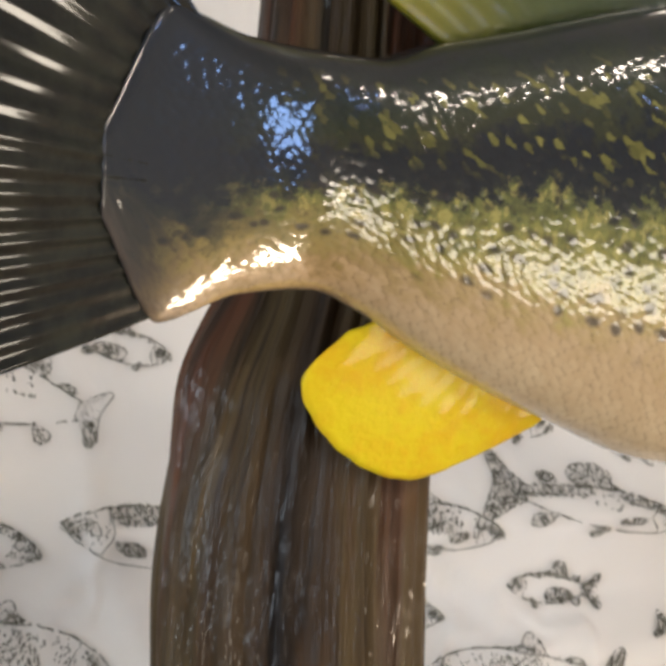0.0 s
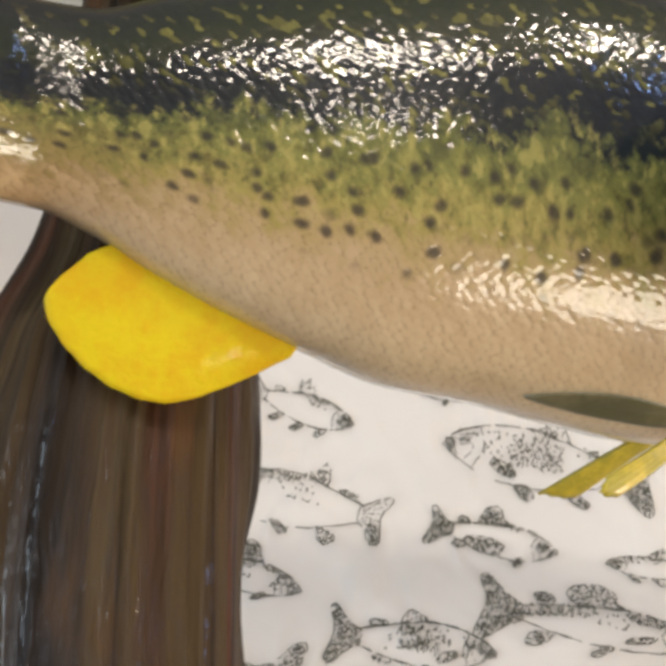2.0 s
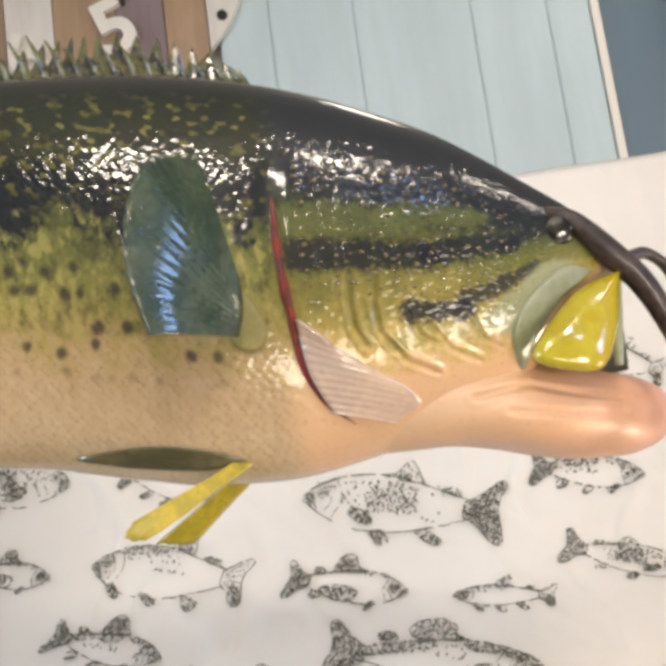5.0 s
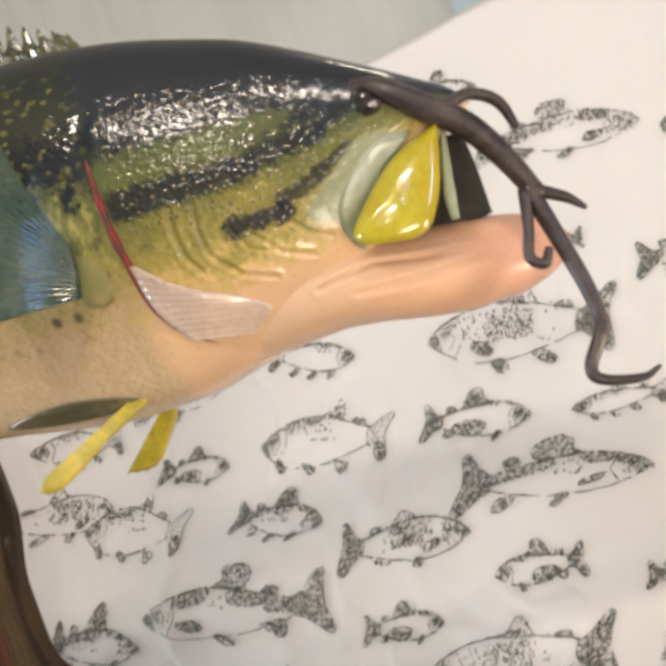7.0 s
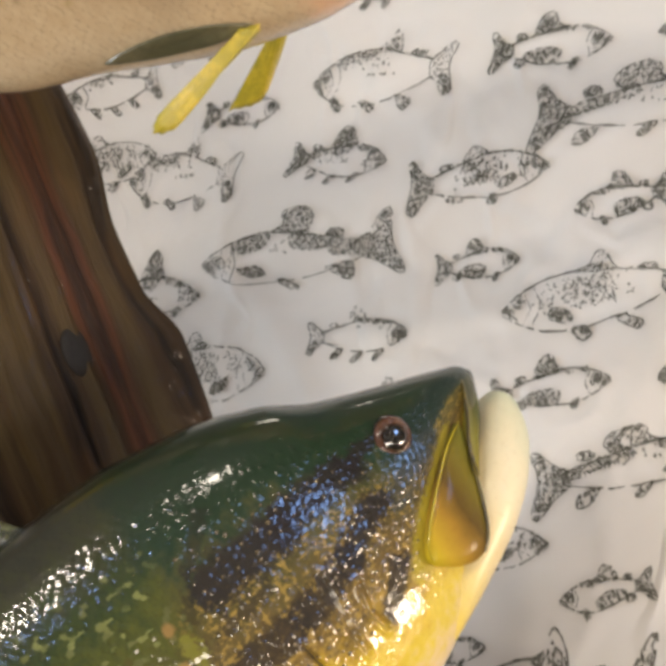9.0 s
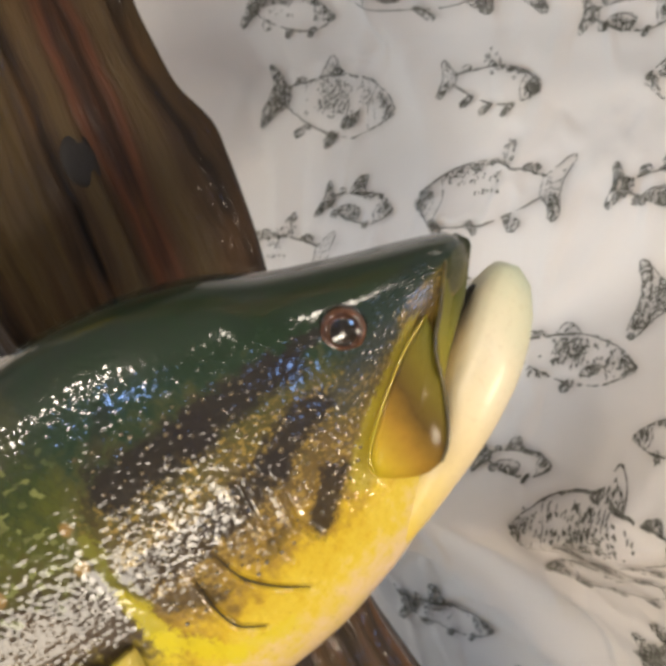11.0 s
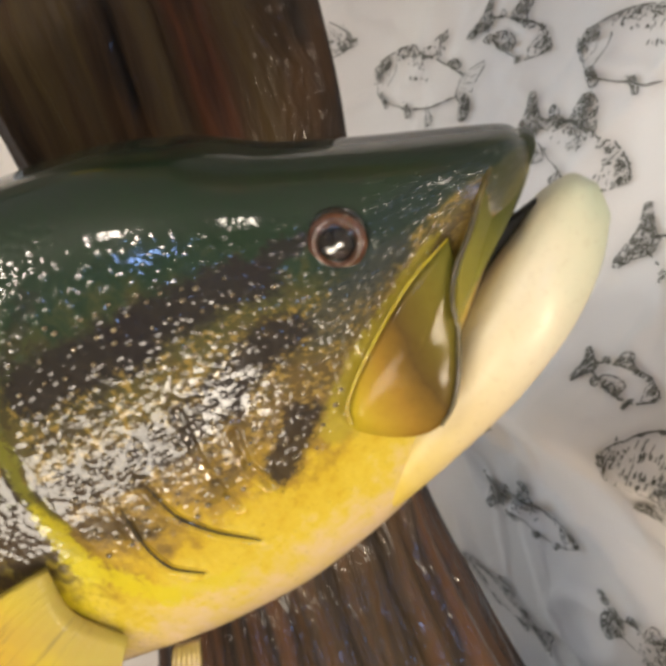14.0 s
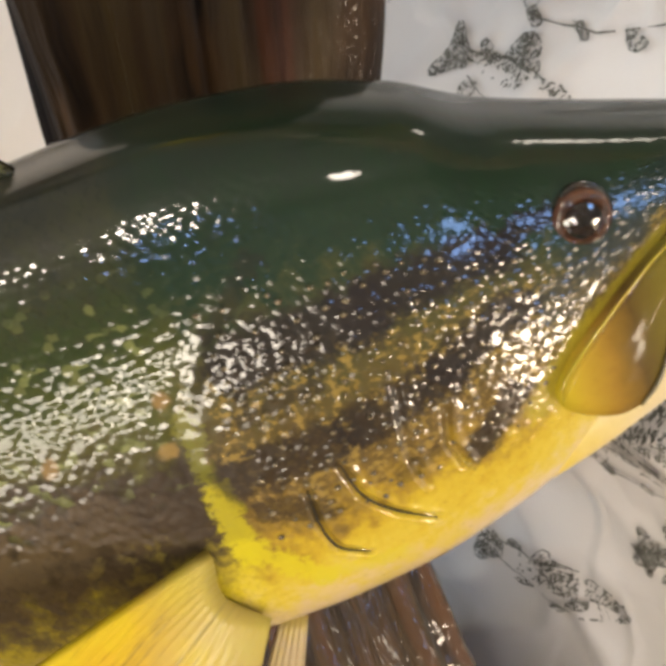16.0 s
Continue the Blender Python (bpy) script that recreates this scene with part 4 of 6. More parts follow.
# ---- driftwood post ----
def build_post():
    zs = np.linspace(TABLE_Z + 0.0005, 1.98, 260)
    knots = (0.78, 0.90, 1.00, 1.08, 1.16, 1.26, 1.34, 1.40, 1.46, 1.54, 1.58, 1.63, 1.70, 1.98)
    cx = curve_at(zs, knots, (-0.140, -0.148, -0.152, -0.154, -0.168, -0.174, -0.176, -0.177, -0.178, -0.172, -0.164, -0.161, -0.158, -0.154))
    cy = curve_at(zs, knots, (0.400, 0.404, 0.408, 0.417, 0.433, 0.449, 0.453, 0.455, 0.456, 0.456, 0.459, 0.463, 0.467, 0.470))
    rx = curve_at(zs, knots, (0.190, 0.158, 0.122, 0.080, 0.056, 0.047, 0.0465, 0.047, 0.0475, 0.042, 0.036, 0.033, 0.031, 0.028))
    ry = curve_at(zs, knots, (0.150, 0.130, 0.106, 0.086, 0.066, 0.058, 0.062, 0.062, 0.055, 0.046, 0.040, 0.036, 0.034, 0.030))
    burl = curve_at(zs, (0.78, 1.20, 1.25, 1.30, 1.36, 1.40, 1.43, 1.46, 1.50, 1.53, 1.58, 1.66, 1.98), (0.0, 0.004, 0.008, 0.013, 0.019, 0.0200, 0.0120, 0.0125, 0.019, 0.0175, 0.010, 0.002, 0.0))
    sides = 180
    verts, uvs = [], []
    for i, z in enumerate(zs):
        for j in range(sides):
            a = 2 * math.pi * j / sides
            c, s = math.cos(a), math.sin(a)
            flute = noise.noise((c * 3.2, s * 3.2, z * 1.3)) * 0.07 + noise.noise((c * 9, s * 9, z * 2.2 + 5)) * 0.045 + noise.noise((c * 26, s * 26, z * 4.0 + 9)) * 0.016
            flute *= 1.0 + 1.1 * max(0.0, min(1.0, (1.20 - z) / 0.12))
            crack = abs(noise.noise((c * 6.5 + 3, s * 6.5, z * 1.1)))
            flute -= 0.07 * max(0.0, 0.10 - crack) / 0.10
            knob = 0.10 * math.exp(-((a - 5.35) ** 2) / 0.05 - (z - 1.405) ** 2 / 0.0008)
            bulge = burl[i] / rx[i] * math.exp(-((a - 0.55) ** 2) / 0.055)
            bulge += 0.008 / rx[i] * math.exp(-((a - 3.5) ** 2) / 0.06 - (z - 1.55) ** 2 / 0.0016)
            bulge += 0.009 / rx[i] * math.exp(-((a - 4.85) ** 2) / 0.08 - (z - 1.42) ** 2 / 0.004)
            bulge += 0.009 / rx[i] * math.exp(-((a - 3.95) ** 2) / 0.07 - (z - 1.47) ** 2 / 0.008)
            r = 1 + flute + knob + bulge
            verts.append((cx[i] + rx[i] * r * c, cy[i] + ry[i] * r * s, z))
            uvs.append((abs(2 * j / sides - 1), z))
    n = len(zs)
    faces = [(i * sides + j, i * sides + (j + 1) % sides, (i + 1) * sides + (j + 1) % sides, (i + 1) * sides + j) for i in range(n - 1) for j in range(sides)]
    faces += [tuple(range(sides - 1, -1, -1)), tuple((n - 1) * sides + j for j in range(sides))]
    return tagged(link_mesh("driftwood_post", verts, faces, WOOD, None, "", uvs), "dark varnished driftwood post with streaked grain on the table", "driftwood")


post = build_post()
globe("knot", (-0.1330, 0.4400, 1.4160), 0.0105, KNOT, post, "dark round knot in the wood", (0.28, 0.9, 1.15))


# ---- fish mounts ----
def frame_of(origin, ahead, away, up):
    return Matrix(((ahead[0], away[0], up[0], origin[0]), (ahead[1], away[1], up[1], origin[1]), (ahead[2], away[2], up[2], origin[2]), (0, 0, 0, 1)))


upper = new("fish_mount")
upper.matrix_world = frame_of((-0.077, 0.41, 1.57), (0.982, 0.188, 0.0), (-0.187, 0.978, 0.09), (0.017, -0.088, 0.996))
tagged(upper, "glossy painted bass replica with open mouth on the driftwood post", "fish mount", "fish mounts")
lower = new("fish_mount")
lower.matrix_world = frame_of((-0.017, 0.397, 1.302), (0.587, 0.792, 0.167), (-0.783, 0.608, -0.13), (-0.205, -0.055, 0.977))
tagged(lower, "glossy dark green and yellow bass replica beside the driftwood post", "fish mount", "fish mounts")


U_KNOTS = (-0.182, -0.165, -0.140, -0.115, -0.098, -0.080, -0.055, -0.028, 0.000, 0.030, 0.060, 0.092, 0.118, 0.142, 0.165, 0.185, 0.203, 0.220, 0.235, 0.248, 0.258, 0.262)
U_TOP = (0.050, 0.078, 0.0735, 0.0725, 0.072, 0.077, 0.083, 0.090, 0.096, 0.099, 0.098, 0.0945, 0.0895, 0.0825, 0.0735, 0.0645, 0.0535, 0.0415, 0.0307, 0.0208, 0.013, 0.008)
U_BOT = (0.030, 0.004, 0.0085, 0.0075, 0.001, -0.010, -0.023, -0.035, -0.046, -0.051, -0.058, -0.064, -0.065, -0.062, -0.057, -0.053, -0.047, -0.030, -0.014, -0.004, 0.002, 0.006)
U_BEND = (-0.047, -0.0370, -0.0195, -0.0036, -0.0004) + (0.0,) * 17
U_WID = (0.0014, 0.0042, 0.0118, 0.0175, 0.0205, 0.0235, 0.0275, 0.0315, 0.0350, 0.0380, 0.0405, 0.0420, 0.0415, 0.0405, 0.0390, 0.0370, 0.0340, 0.0305, 0.0265, 0.0205, 0.013, 0.004)
GILL_U = ((-0.060, -0.0482, -0.0381, -0.0242, -0.0122, 0.0, 0.014, 0.0297, 0.045, 0.070), (0.158, 0.1426, 0.1307, 0.1245, 0.1231, 0.1214, 0.120, 0.1202, 0.122, 0.132))
U_CREASES = (
    (((0.1447, 0.0056), (0.1433, -0.0035), (0.1444, -0.0143), (0.148, -0.021)), 0.0012, 0.0010),
    (((0.1542, 0.0033), (0.1524, -0.0058), (0.1535, -0.0166), (0.1628, -0.0279), (0.174, -0.033)), 0.0011, 0.0009),
    (((0.1645, -0.0099), (0.1683, -0.0194), (0.176, -0.0231)), 0.0006, 0.0008),
    (((0.1719, -0.0151), (0.1791, -0.0248), (0.1903, -0.0303)), 0.0006, 0.0009),
    (((0.186, -0.014), (0.192, -0.022), (0.199, -0.026)), 0.0004, 0.0008),
)
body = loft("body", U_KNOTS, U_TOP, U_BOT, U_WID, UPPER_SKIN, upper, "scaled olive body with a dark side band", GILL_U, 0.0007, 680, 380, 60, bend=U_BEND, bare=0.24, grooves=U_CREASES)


def on_side(knots, top, bottom, width, u, v, out=0.0):
    """A place on the near flank of a trunk at (u, v)."""
    t, b, h = (float(curve_at(np.array([u]), knots, k)[0]) for k in (top, bottom, width))
    f = max(-0.999, min(0.999, (v - (t + b) / 2) / ((t - b) / 2)))
    s = math.sqrt(max(1e-4, 1 - abs(f) ** (2 / 0.92)))
    return (u, -h * s**0.60 - out, v)


up_at = lambda u, v, out=0.0: on_side(U_KNOTS, U_TOP, U_BOT, U_WID, u, v, out)
fin("tail_fin", [(-0.156, -0.0310, 0.0735), (-0.172, -0.0415, 0.040), (-0.158, -0.0325, 0.0085)], [(-0.232, -0.062, 0.152), (-0.265, -0.066, 0.098), (-0.254, -0.066, 0.050), (-0.265, -0.066, 0.014), (-0.237, -0.062, -0.013)],
    17, TAIL, upper, "near-black glossy fanned tail fin", 0.0026, 0.0011, 22, 0.05, -0.004)
fin("anal_fin", [(-0.084, 0.000, 0.000), (-0.060, 0.000, -0.018), (-0.028, 0.000, -0.030)], [(-0.098, 0.001, -0.006), (-0.111, 0.002, -0.020), (-0.105, 0.003, -0.035), (-0.090, 0.003, -0.048), (-0.072, 0.003, -0.053), (-0.052, 0.003, -0.047), (-0.032, 0.001, -0.037)],
    12, FIN_YELLOW, upper, "bright yellow rounded anal fin", 0.0022, 0.00008, 18, 0.008, -0.0015)
# root ridge; its cream colour also paints the highlight line along it
tube("fin_root", [(-0.086, -0.0022, 0.0005), (-0.072, -0.0026, -0.0095), (-0.056, -0.0026, -0.0205), (-0.040, -0.0024, -0.0285), (-0.026, -0.0020, -0.0330)], [0.0004, 0.0012, 0.0014, 0.0012, 0.0004], FIN_ROOT, upper, "fleshy ridge along the fin root, pale for its highlight")
fin("soft_dorsal_fin", [(-0.075, 0, 0.077), (-0.030, 0, 0.088), (0.012, 0, 0.096)], [(-0.118, 0.004, 0.104), (-0.105, 0.006, 0.128), (-0.060, 0.006, 0.138), (-0.012, 0.003, 0.122), (0.016, 0, 0.099)],
    13, FIN_GREEN, upper, "yellow-green rayed rear dorsal fin", 0.003, 0.0005, 16, 0.04)
fin("spiny_dorsal_fin", [(0.012, 0, 0.095), (0.060, 0, 0.096), (0.122, 0, 0.087)], [(0.004, 0.001, 0.107), (0.040, 0.002, 0.118), (0.062, 0.002, 0.120), (0.092, 0.001, 0.114), (0.116, 0, 0.100)],
    16, FIN_DARK, upper, "olive spiny front dorsal fin", 0.0022, 0.0008, 12, 0.5)
for k in range(16):
    f = k / 15
    ua, va = 0.014 + 0.106 * f, 0.0950 + 0.002 * math.sin(math.pi * f) - 0.007 * f
    reach = (0.012 + 0.012 * math.sin(math.pi * min(1.0, 0.25 + 0.75 * f)) * (1 - 0.35 * f)) * (1 + 0.14 * math.sin(5.1 * k))
    tube("fin_spine", [(ua, -0.0005, va), (ua - 0.0035, -0.002, va + 0.55 * reach), (ua - 0.0085, -0.001, va + reach)], [0.0019, 0.0016, 0.0003], FIN_DARK, upper, "dark gold pointed fin spine", 12, 8)
fin("pectoral_fin", [(0.1040, -0.0465, 0.006), (0.1045, -0.0475, -0.004), (0.1020, -0.0475, -0.0145)], [(0.0945, -0.052, 0.051), (0.083, -0.068, 0.0475), (0.0755, -0.078, 0.0405), (0.0695, -0.083, 0.024), (0.0682, -0.084, 0.005), (0.0730, -0.080, -0.0155)],
    16, FIN_BLUE, upper, "blue-green rayed pectoral fin", 0.0018, 0.00028, 22, 0.012, -0.004)
plate("fin_base", [up_at(a, b, 0.0012) for a, b in ((0.1010, 0.0030), (0.1075, 0.0010), (0.1120, -0.0070), (0.1130, -0.0150), (0.1080, -0.0195), (0.1010, -0.0165), (0.0990, -0.0080))], 0.0003, FIN_BASE, upper, "pale olive root of the pectoral fin", 0.003)
fin("pelvic_fin", [(0.106, -0.022, -0.057), (0.097, -0.025, -0.057)], [(0.072, -0.038, -0.0755), (0.063, -0.042, -0.0800), (0.057, -0.0445, -0.0785), (0.060, -0.043, -0.0735)], 6, FIN_PELVIC, upper, "narrow yellow pelvic fin", 0.003, 0.0002, 14, 0.02, -0.002)
fin("pelvic_fin", [(0.106, 0.004, -0.060), (0.099, 0.006, -0.060)], [(0.091, 0.020, -0.073), (0.078, 0.022, -0.084), (0.064, 0.022, -0.083)], 6, FIN_PELVIC, upper, "broad yellow pelvic fin", 0.003, 0.0002, 14, 0.02)
# dark olive leaf shape laid nearly flush on the belly
plate("belly_plate", [up_at(a, b, 0.0014) for a, b in ((0.102, -0.0565), (0.088, -0.0515), (0.070, -0.0480), (0.054, -0.0475), (0.041, -0.0490), (0.056, -0.0535), (0.072, -0.0565), (0.088, -0.0585))], 0.0005, BELLY_OLIVE, upper, "dark olive leaf-shaped plate against the belly", 0.003)
J_KNOTS = (0.120, 0.140, 0.160, 0.180, 0.200, 0.215, 0.232, 0.252, 0.266, 0.275, 0.279)
J_FOLDS = ((((0.187, -0.0434), (0.2084, -0.0406), (0.2255, -0.0450), (0.2466, -0.0485)), 0.0012, 0.0011), (((0.200, -0.050), (0.2255, -0.0525), (0.250, -0.0545)), 0.0006, 0.0013))
jaw = loft("lower_jaw", J_KNOTS, (-0.050, -0.040, -0.033, -0.029, -0.029, -0.0315, -0.0335, -0.037, -0.041, -0.0455, -0.0535), (-0.0635, -0.0615, -0.0590, -0.0590, -0.0620, -0.0660, -0.0695, -0.0705, -0.068, -0.063, -0.0565),
           (0.008, 0.0190, 0.0265, 0.0305, 0.0318, 0.0305, 0.027, 0.022, 0.0155, 0.008, 0.002), JAW_PINK, upper, "salmon pink lower jaw", stations=140, near=90, far=30, grooves=J_FOLDS,
           bend=(0, 0, 0, 0, 0.001, 0.003, 0.006, 0.011, 0.015, 0.018, 0.019))
M = [(0.250, -0.026, -0.001), (0.231, -0.033, -0.008), (0.213, -0.040, -0.024), (0.209, -0.042, -0.033), (0.222, -0.042, -0.038), (0.234, -0.039, -0.038), (0.243, -0.033, -0.024)]
plate("upper_lip", M, 0.004, LIP_YELLOW, upper, "glossy yellow upper lip plate", 0.006)
plate("dark_fill", [(0.222, -0.006, -0.004), (0.238, -0.006, -0.003), (0.254, -0.004, -0.004), (0.2555, -0.004, -0.007), (0.256, -0.004, -0.020), (0.2555, -0.004, -0.035), (0.254, -0.004, -0.0375), (0.238, -0.006, -0.038), (0.222, -0.006, -0.038), (0.220, -0.006, -0.020)], 0.001, HOLLOW_DARK, upper, "black plate inside the open mouth", 0.004)
tube("inner_lip", [(0.2505, -0.022, -0.004), (0.2475, -0.024, -0.016), (0.2450, -0.026, -0.028), (0.2440, -0.027, -0.037)], [0.0010, 0.0020, 0.0024, 0.0016], FOLD_SILVER, upper, "pale inner lip edge", 24, 10)
tube("gill_slit", [up_at(0.1202, 0.0380, -0.0007), up_at(0.1200, 0.0250, -0.0003), up_at(0.1200, 0.0140, 0.0000), up_at(0.1212, 0.0, 0.0001), up_at(0.1229, -0.0122, 0.0001), up_at(0.1243, -0.0242, 0.0000), up_at(0.1305, -0.0381, -0.0003), up_at(0.1420, -0.0480, -0.0005)], [0.0004, 0.0009, 0.0012, 0.0018, 0.0013, 0.0020, 0.0014, 0.0018, 0.0013, 0.0015, 0.0009, 0.0010, 0.0004], GILL_RED, upper, "ragged red gill slit", 60)
fin("gill_membrane", [(0.1240, -0.0432, -0.0095), (0.1265, -0.0400, -0.028), (0.1340, -0.0345, -0.0435)], [(0.1423, -0.0400, -0.0275), (0.160, -0.0350, -0.0360), (0.168, -0.0280, -0.0440), (0.162, -0.0215, -0.0510)],
    11, GILL_SILVER, upper, "silvery pink gill membrane with fine rays", 0.0018, 0.0003, 16, 0.0, -0.0042)
plate("lip_fold", [up_at(a, b, 0.0010) for a, b in ((0.2400, 0.0005), (0.2290, -0.0060), (0.2130, -0.0245), (0.2085, -0.0345), (0.2050, -0.0310), (0.2040, -0.0200), (0.2140, -0.0070), (0.2280, 0.0020))], 0.0008, FOLD_SILVER, upper, "pale silvery green fold behind the lip", 0.004)
eye(up_at(0.228, 0.0165, -0.002), 0.0062, upper, IRIS_DARK)

L_KNOTS = (-0.300, -0.250, -0.200, -0.150, -0.100, -0.060, -0.025, 0.005, 0.027, 0.050, 0.070, 0.083, 0.089, 0.092)
L_TOP = (0.020, 0.042, 0.064, 0.080, 0.0885, 0.0905, 0.087, 0.078, 0.066, 0.057, 0.0500, 0.0455, 0.0430, 0.0390)
L_BOT = (-0.020, -0.034, -0.048, -0.056, -0.0598, -0.0606, -0.0575, -0.0495, -0.0400, -0.014, 0.013, 0.0240, 0.0300, 0.0340)
L_WID = (0.010, 0.019, 0.028, 0.034, 0.0375, 0.0385, 0.0375, 0.0345, 0.0300, 0.0262, 0.0215, 0.0165, 0.0110, 0.004)
GILL_L = ((-0.070, -0.045, -0.013, 0.000, 0.014, 0.031, 0.047, 0.064, 0.090), (-0.050, -0.060, -0.063, -0.067, -0.071, -0.068, -0.057, -0.036, 0.0))
L_CREASES = (
    (((-0.0174, 0.0177), (-0.0187, 0.0074), (-0.0192, -0.0039), (-0.0171, -0.0151)), 0.0008, 0.0010),
    (((-0.0368, 0.0017), (-0.034, -0.0103), (-0.0271, -0.0196), (-0.0172, -0.0283)), 0.0013, 0.0009),
    (((-0.0468, -0.0025), (-0.0471, -0.0151), (-0.0446, -0.0252), (-0.0372, -0.0314)), 0.0013, 0.0009),
    (((-0.0068, 0.0060), (-0.0085, -0.004), (-0.006, -0.013)), 0.0016, 0.0010),
)
lo_at = lambda u, v, out=0.0: on_side(L_KNOTS, L_TOP, L_BOT, L_WID, u, v, out)
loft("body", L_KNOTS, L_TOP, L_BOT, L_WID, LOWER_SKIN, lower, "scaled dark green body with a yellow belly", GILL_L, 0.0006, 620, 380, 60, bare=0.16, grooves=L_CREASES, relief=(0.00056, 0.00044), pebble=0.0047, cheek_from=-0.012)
loft("lower_jaw", (-0.020, 0.000, 0.020, 0.040, 0.060, 0.078, 0.090, 0.099, 0.1045), (-0.046, -0.034, -0.022, -0.007, 0.0060, 0.0160, 0.0222, 0.0240, 0.0190), (-0.0515, -0.0485, -0.0425, -0.0352, -0.0270, -0.0172, -0.0085, 0.001, 0.010),
     (0.012, 0.0190, 0.0225, 0.0250, 0.0252, 0.0225, 0.0170, 0.0105, 0.003), JAW_CREAM, lower, "cream lower jaw", stations=70, near=48, far=30)
LM = [(0.0655, -0.0267, 0.0285), (0.0560, -0.0285, 0.0245), (0.0480, -0.0305, 0.0200), (0.0350, -0.0325, 0.0105), (0.0248, -0.0335, 0.0010), (0.0220, -0.0338, -0.0060), (0.0280, -0.0332, -0.0120), (0.0365, -0.0322, -0.0162), (0.0435, -0.0310, -0.0162), (0.0485, -0.0300, -0.0125), (0.0525, -0.0292, -0.0060), (0.0575, -0.0278, 0.0050), (0.0605, -0.0275, 0.0125), (0.0640, -0.0273, 0.0215)]
plate("upper_lip", LM, 0.0022, LIP_AMBER, lower, "glossy amber upper lip plate", 0.007)
tube("lip_rim", [(0.0660, -0.0272, 0.0290), (0.0560, -0.0295, 0.0250), (0.0480, -0.0315, 0.0204), (0.0350, -0.0335, 0.0108), (0.0246, -0.0344, 0.0010), (0.0225, -0.0346, -0.0060)], [0.0002, 0.0004, 0.0004, 0.0004, 0.0004, 0.0002], LIP_YELLOW, lower, "olive yellow raised lip rim")
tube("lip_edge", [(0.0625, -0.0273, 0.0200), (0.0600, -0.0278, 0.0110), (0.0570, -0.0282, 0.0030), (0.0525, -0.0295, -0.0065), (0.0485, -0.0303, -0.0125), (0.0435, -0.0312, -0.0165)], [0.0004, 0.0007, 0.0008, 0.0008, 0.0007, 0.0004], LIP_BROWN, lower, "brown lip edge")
plate("front_lip", [(0.0925, -0.0020, 0.0400), (0.0860, -0.0095, 0.0415), (0.0792, -0.0185, 0.0360), (0.0715, -0.0240, 0.0275), (0.0650, -0.0280, 0.0210), (0.0612, -0.0298, 0.0150), (0.0592, -0.0302, 0.0080), (0.0640, -0.0275, 0.0120), (0.0724, -0.0220, 0.0182), (0.0813, -0.0160, 0.0246), (0.0891, -0.0090, 0.0318), (0.0940, -0.0030, 0.0365)], 0.0008, LIP_OLIVE, lower, "olive front lip darkening towards the snout", 0.010)
# dark tube drawn along the lip instead of a cut groove
tube("lip_dark_line", [(0.0855, -0.0108, 0.0420), (0.0790, -0.0192, 0.0362), (0.0712, -0.0246, 0.0277), (0.0645, -0.0287, 0.0213), (0.0608, -0.0304, 0.0150), (0.0588, -0.0308, 0.0080)], [0.0003, 0.0007, 0.0008, 0.0008, 0.0007, 0.0004], LIP_BROWN, lower, "dark line standing in for a groove beside the front lip")
# dark plate fills the mouth gap in place of the shade inside it
plate("dark_fill", [(0.0480, -0.0060, -0.0060), (0.0560, -0.0060, 0.0120), (0.0660, -0.0060, 0.0190), (0.0735, -0.0050, 0.0212), (0.0800, -0.0035, 0.0204), (0.0870, -0.0015, 0.0214), (0.0900, 0.0000, 0.0205), (0.0850, -0.0020, 0.0120), (0.0700, -0.0060, 0.0020), (0.0550, -0.0060, -0.0080)], 0.001, HOLLOW_DARK, lower, "dark plate standing in for the shade inside the mouth", 0.005)
eye((0.0395, -0.0224, 0.0395), 0.0085, lower)
fin("pectoral_fin", [lo_at(-0.076, -0.010, 0.002), lo_at(-0.078, -0.026, 0.002), lo_at(-0.070, -0.042, 0.002)], [(-0.150, -0.070, -0.012), (-0.170, -0.078, -0.036), (-0.162, -0.082, -0.068), (-0.132, -0.076, -0.092), (-0.102, -0.064, -0.090)],
    14, FIN_STREAKED, lower, "broad bright yellow rayed pectoral fin", 0.0032, 0.00016, 18, 0.03)
fin("pelvic_fin", [(-0.070, -0.012, -0.062), (-0.062, -0.012, -0.063)], [(-0.105, -0.022, -0.118), (-0.086, -0.022, -0.122)], 5, FIN_ROOT, lower, "narrow pale yellow pelvic fin", 0.003, 0.0008, 14, 0.05)
fin("spiny_dorsal_fin", [(-0.185, 0, 0.070), (-0.130, 0, 0.084), (-0.088, 0, 0.089)], [(-0.205, 0.001, 0.094), (-0.150, 0.001, 0.110), (-0.098, 0.001, 0.102)], 8, FIN_DARK, lower, "dark spiny dorsal fin", 0.0032, 0.0014, 12, 0.35)
fin("tail_fin", [(-0.285, 0, 0.026), (-0.298, 0, 0.0), (-0.285, 0, -0.026)], [(-0.375, 0.0, 0.075), (-0.385, 0.0, 0.0), (-0.375, 0.0, -0.075)], 12, TAIL, lower, "dark fanned tail fin", 0.004, 0.0016, 14, 0.05)
# thin dark tubes paint the shade at the bottom of the cheek creases
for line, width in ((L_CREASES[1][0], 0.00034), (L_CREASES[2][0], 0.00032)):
    tube("crease_shade", [lo_at(a, b, 0.0001) for a, b in line], [0.0002, width, width, 0.0002], HOLLOW_DARK, lower, "dark line painting the shade in a cheek crease", 24, 8)
tube("mount_peg", [(-0.085, 0.02, 0.01), (-0.110, 0.075, 0.02), (-0.105, 0.120, 0.02)], [0.012, 0.012, 0.012], BLACK, lower, "black mounting peg behind the body")

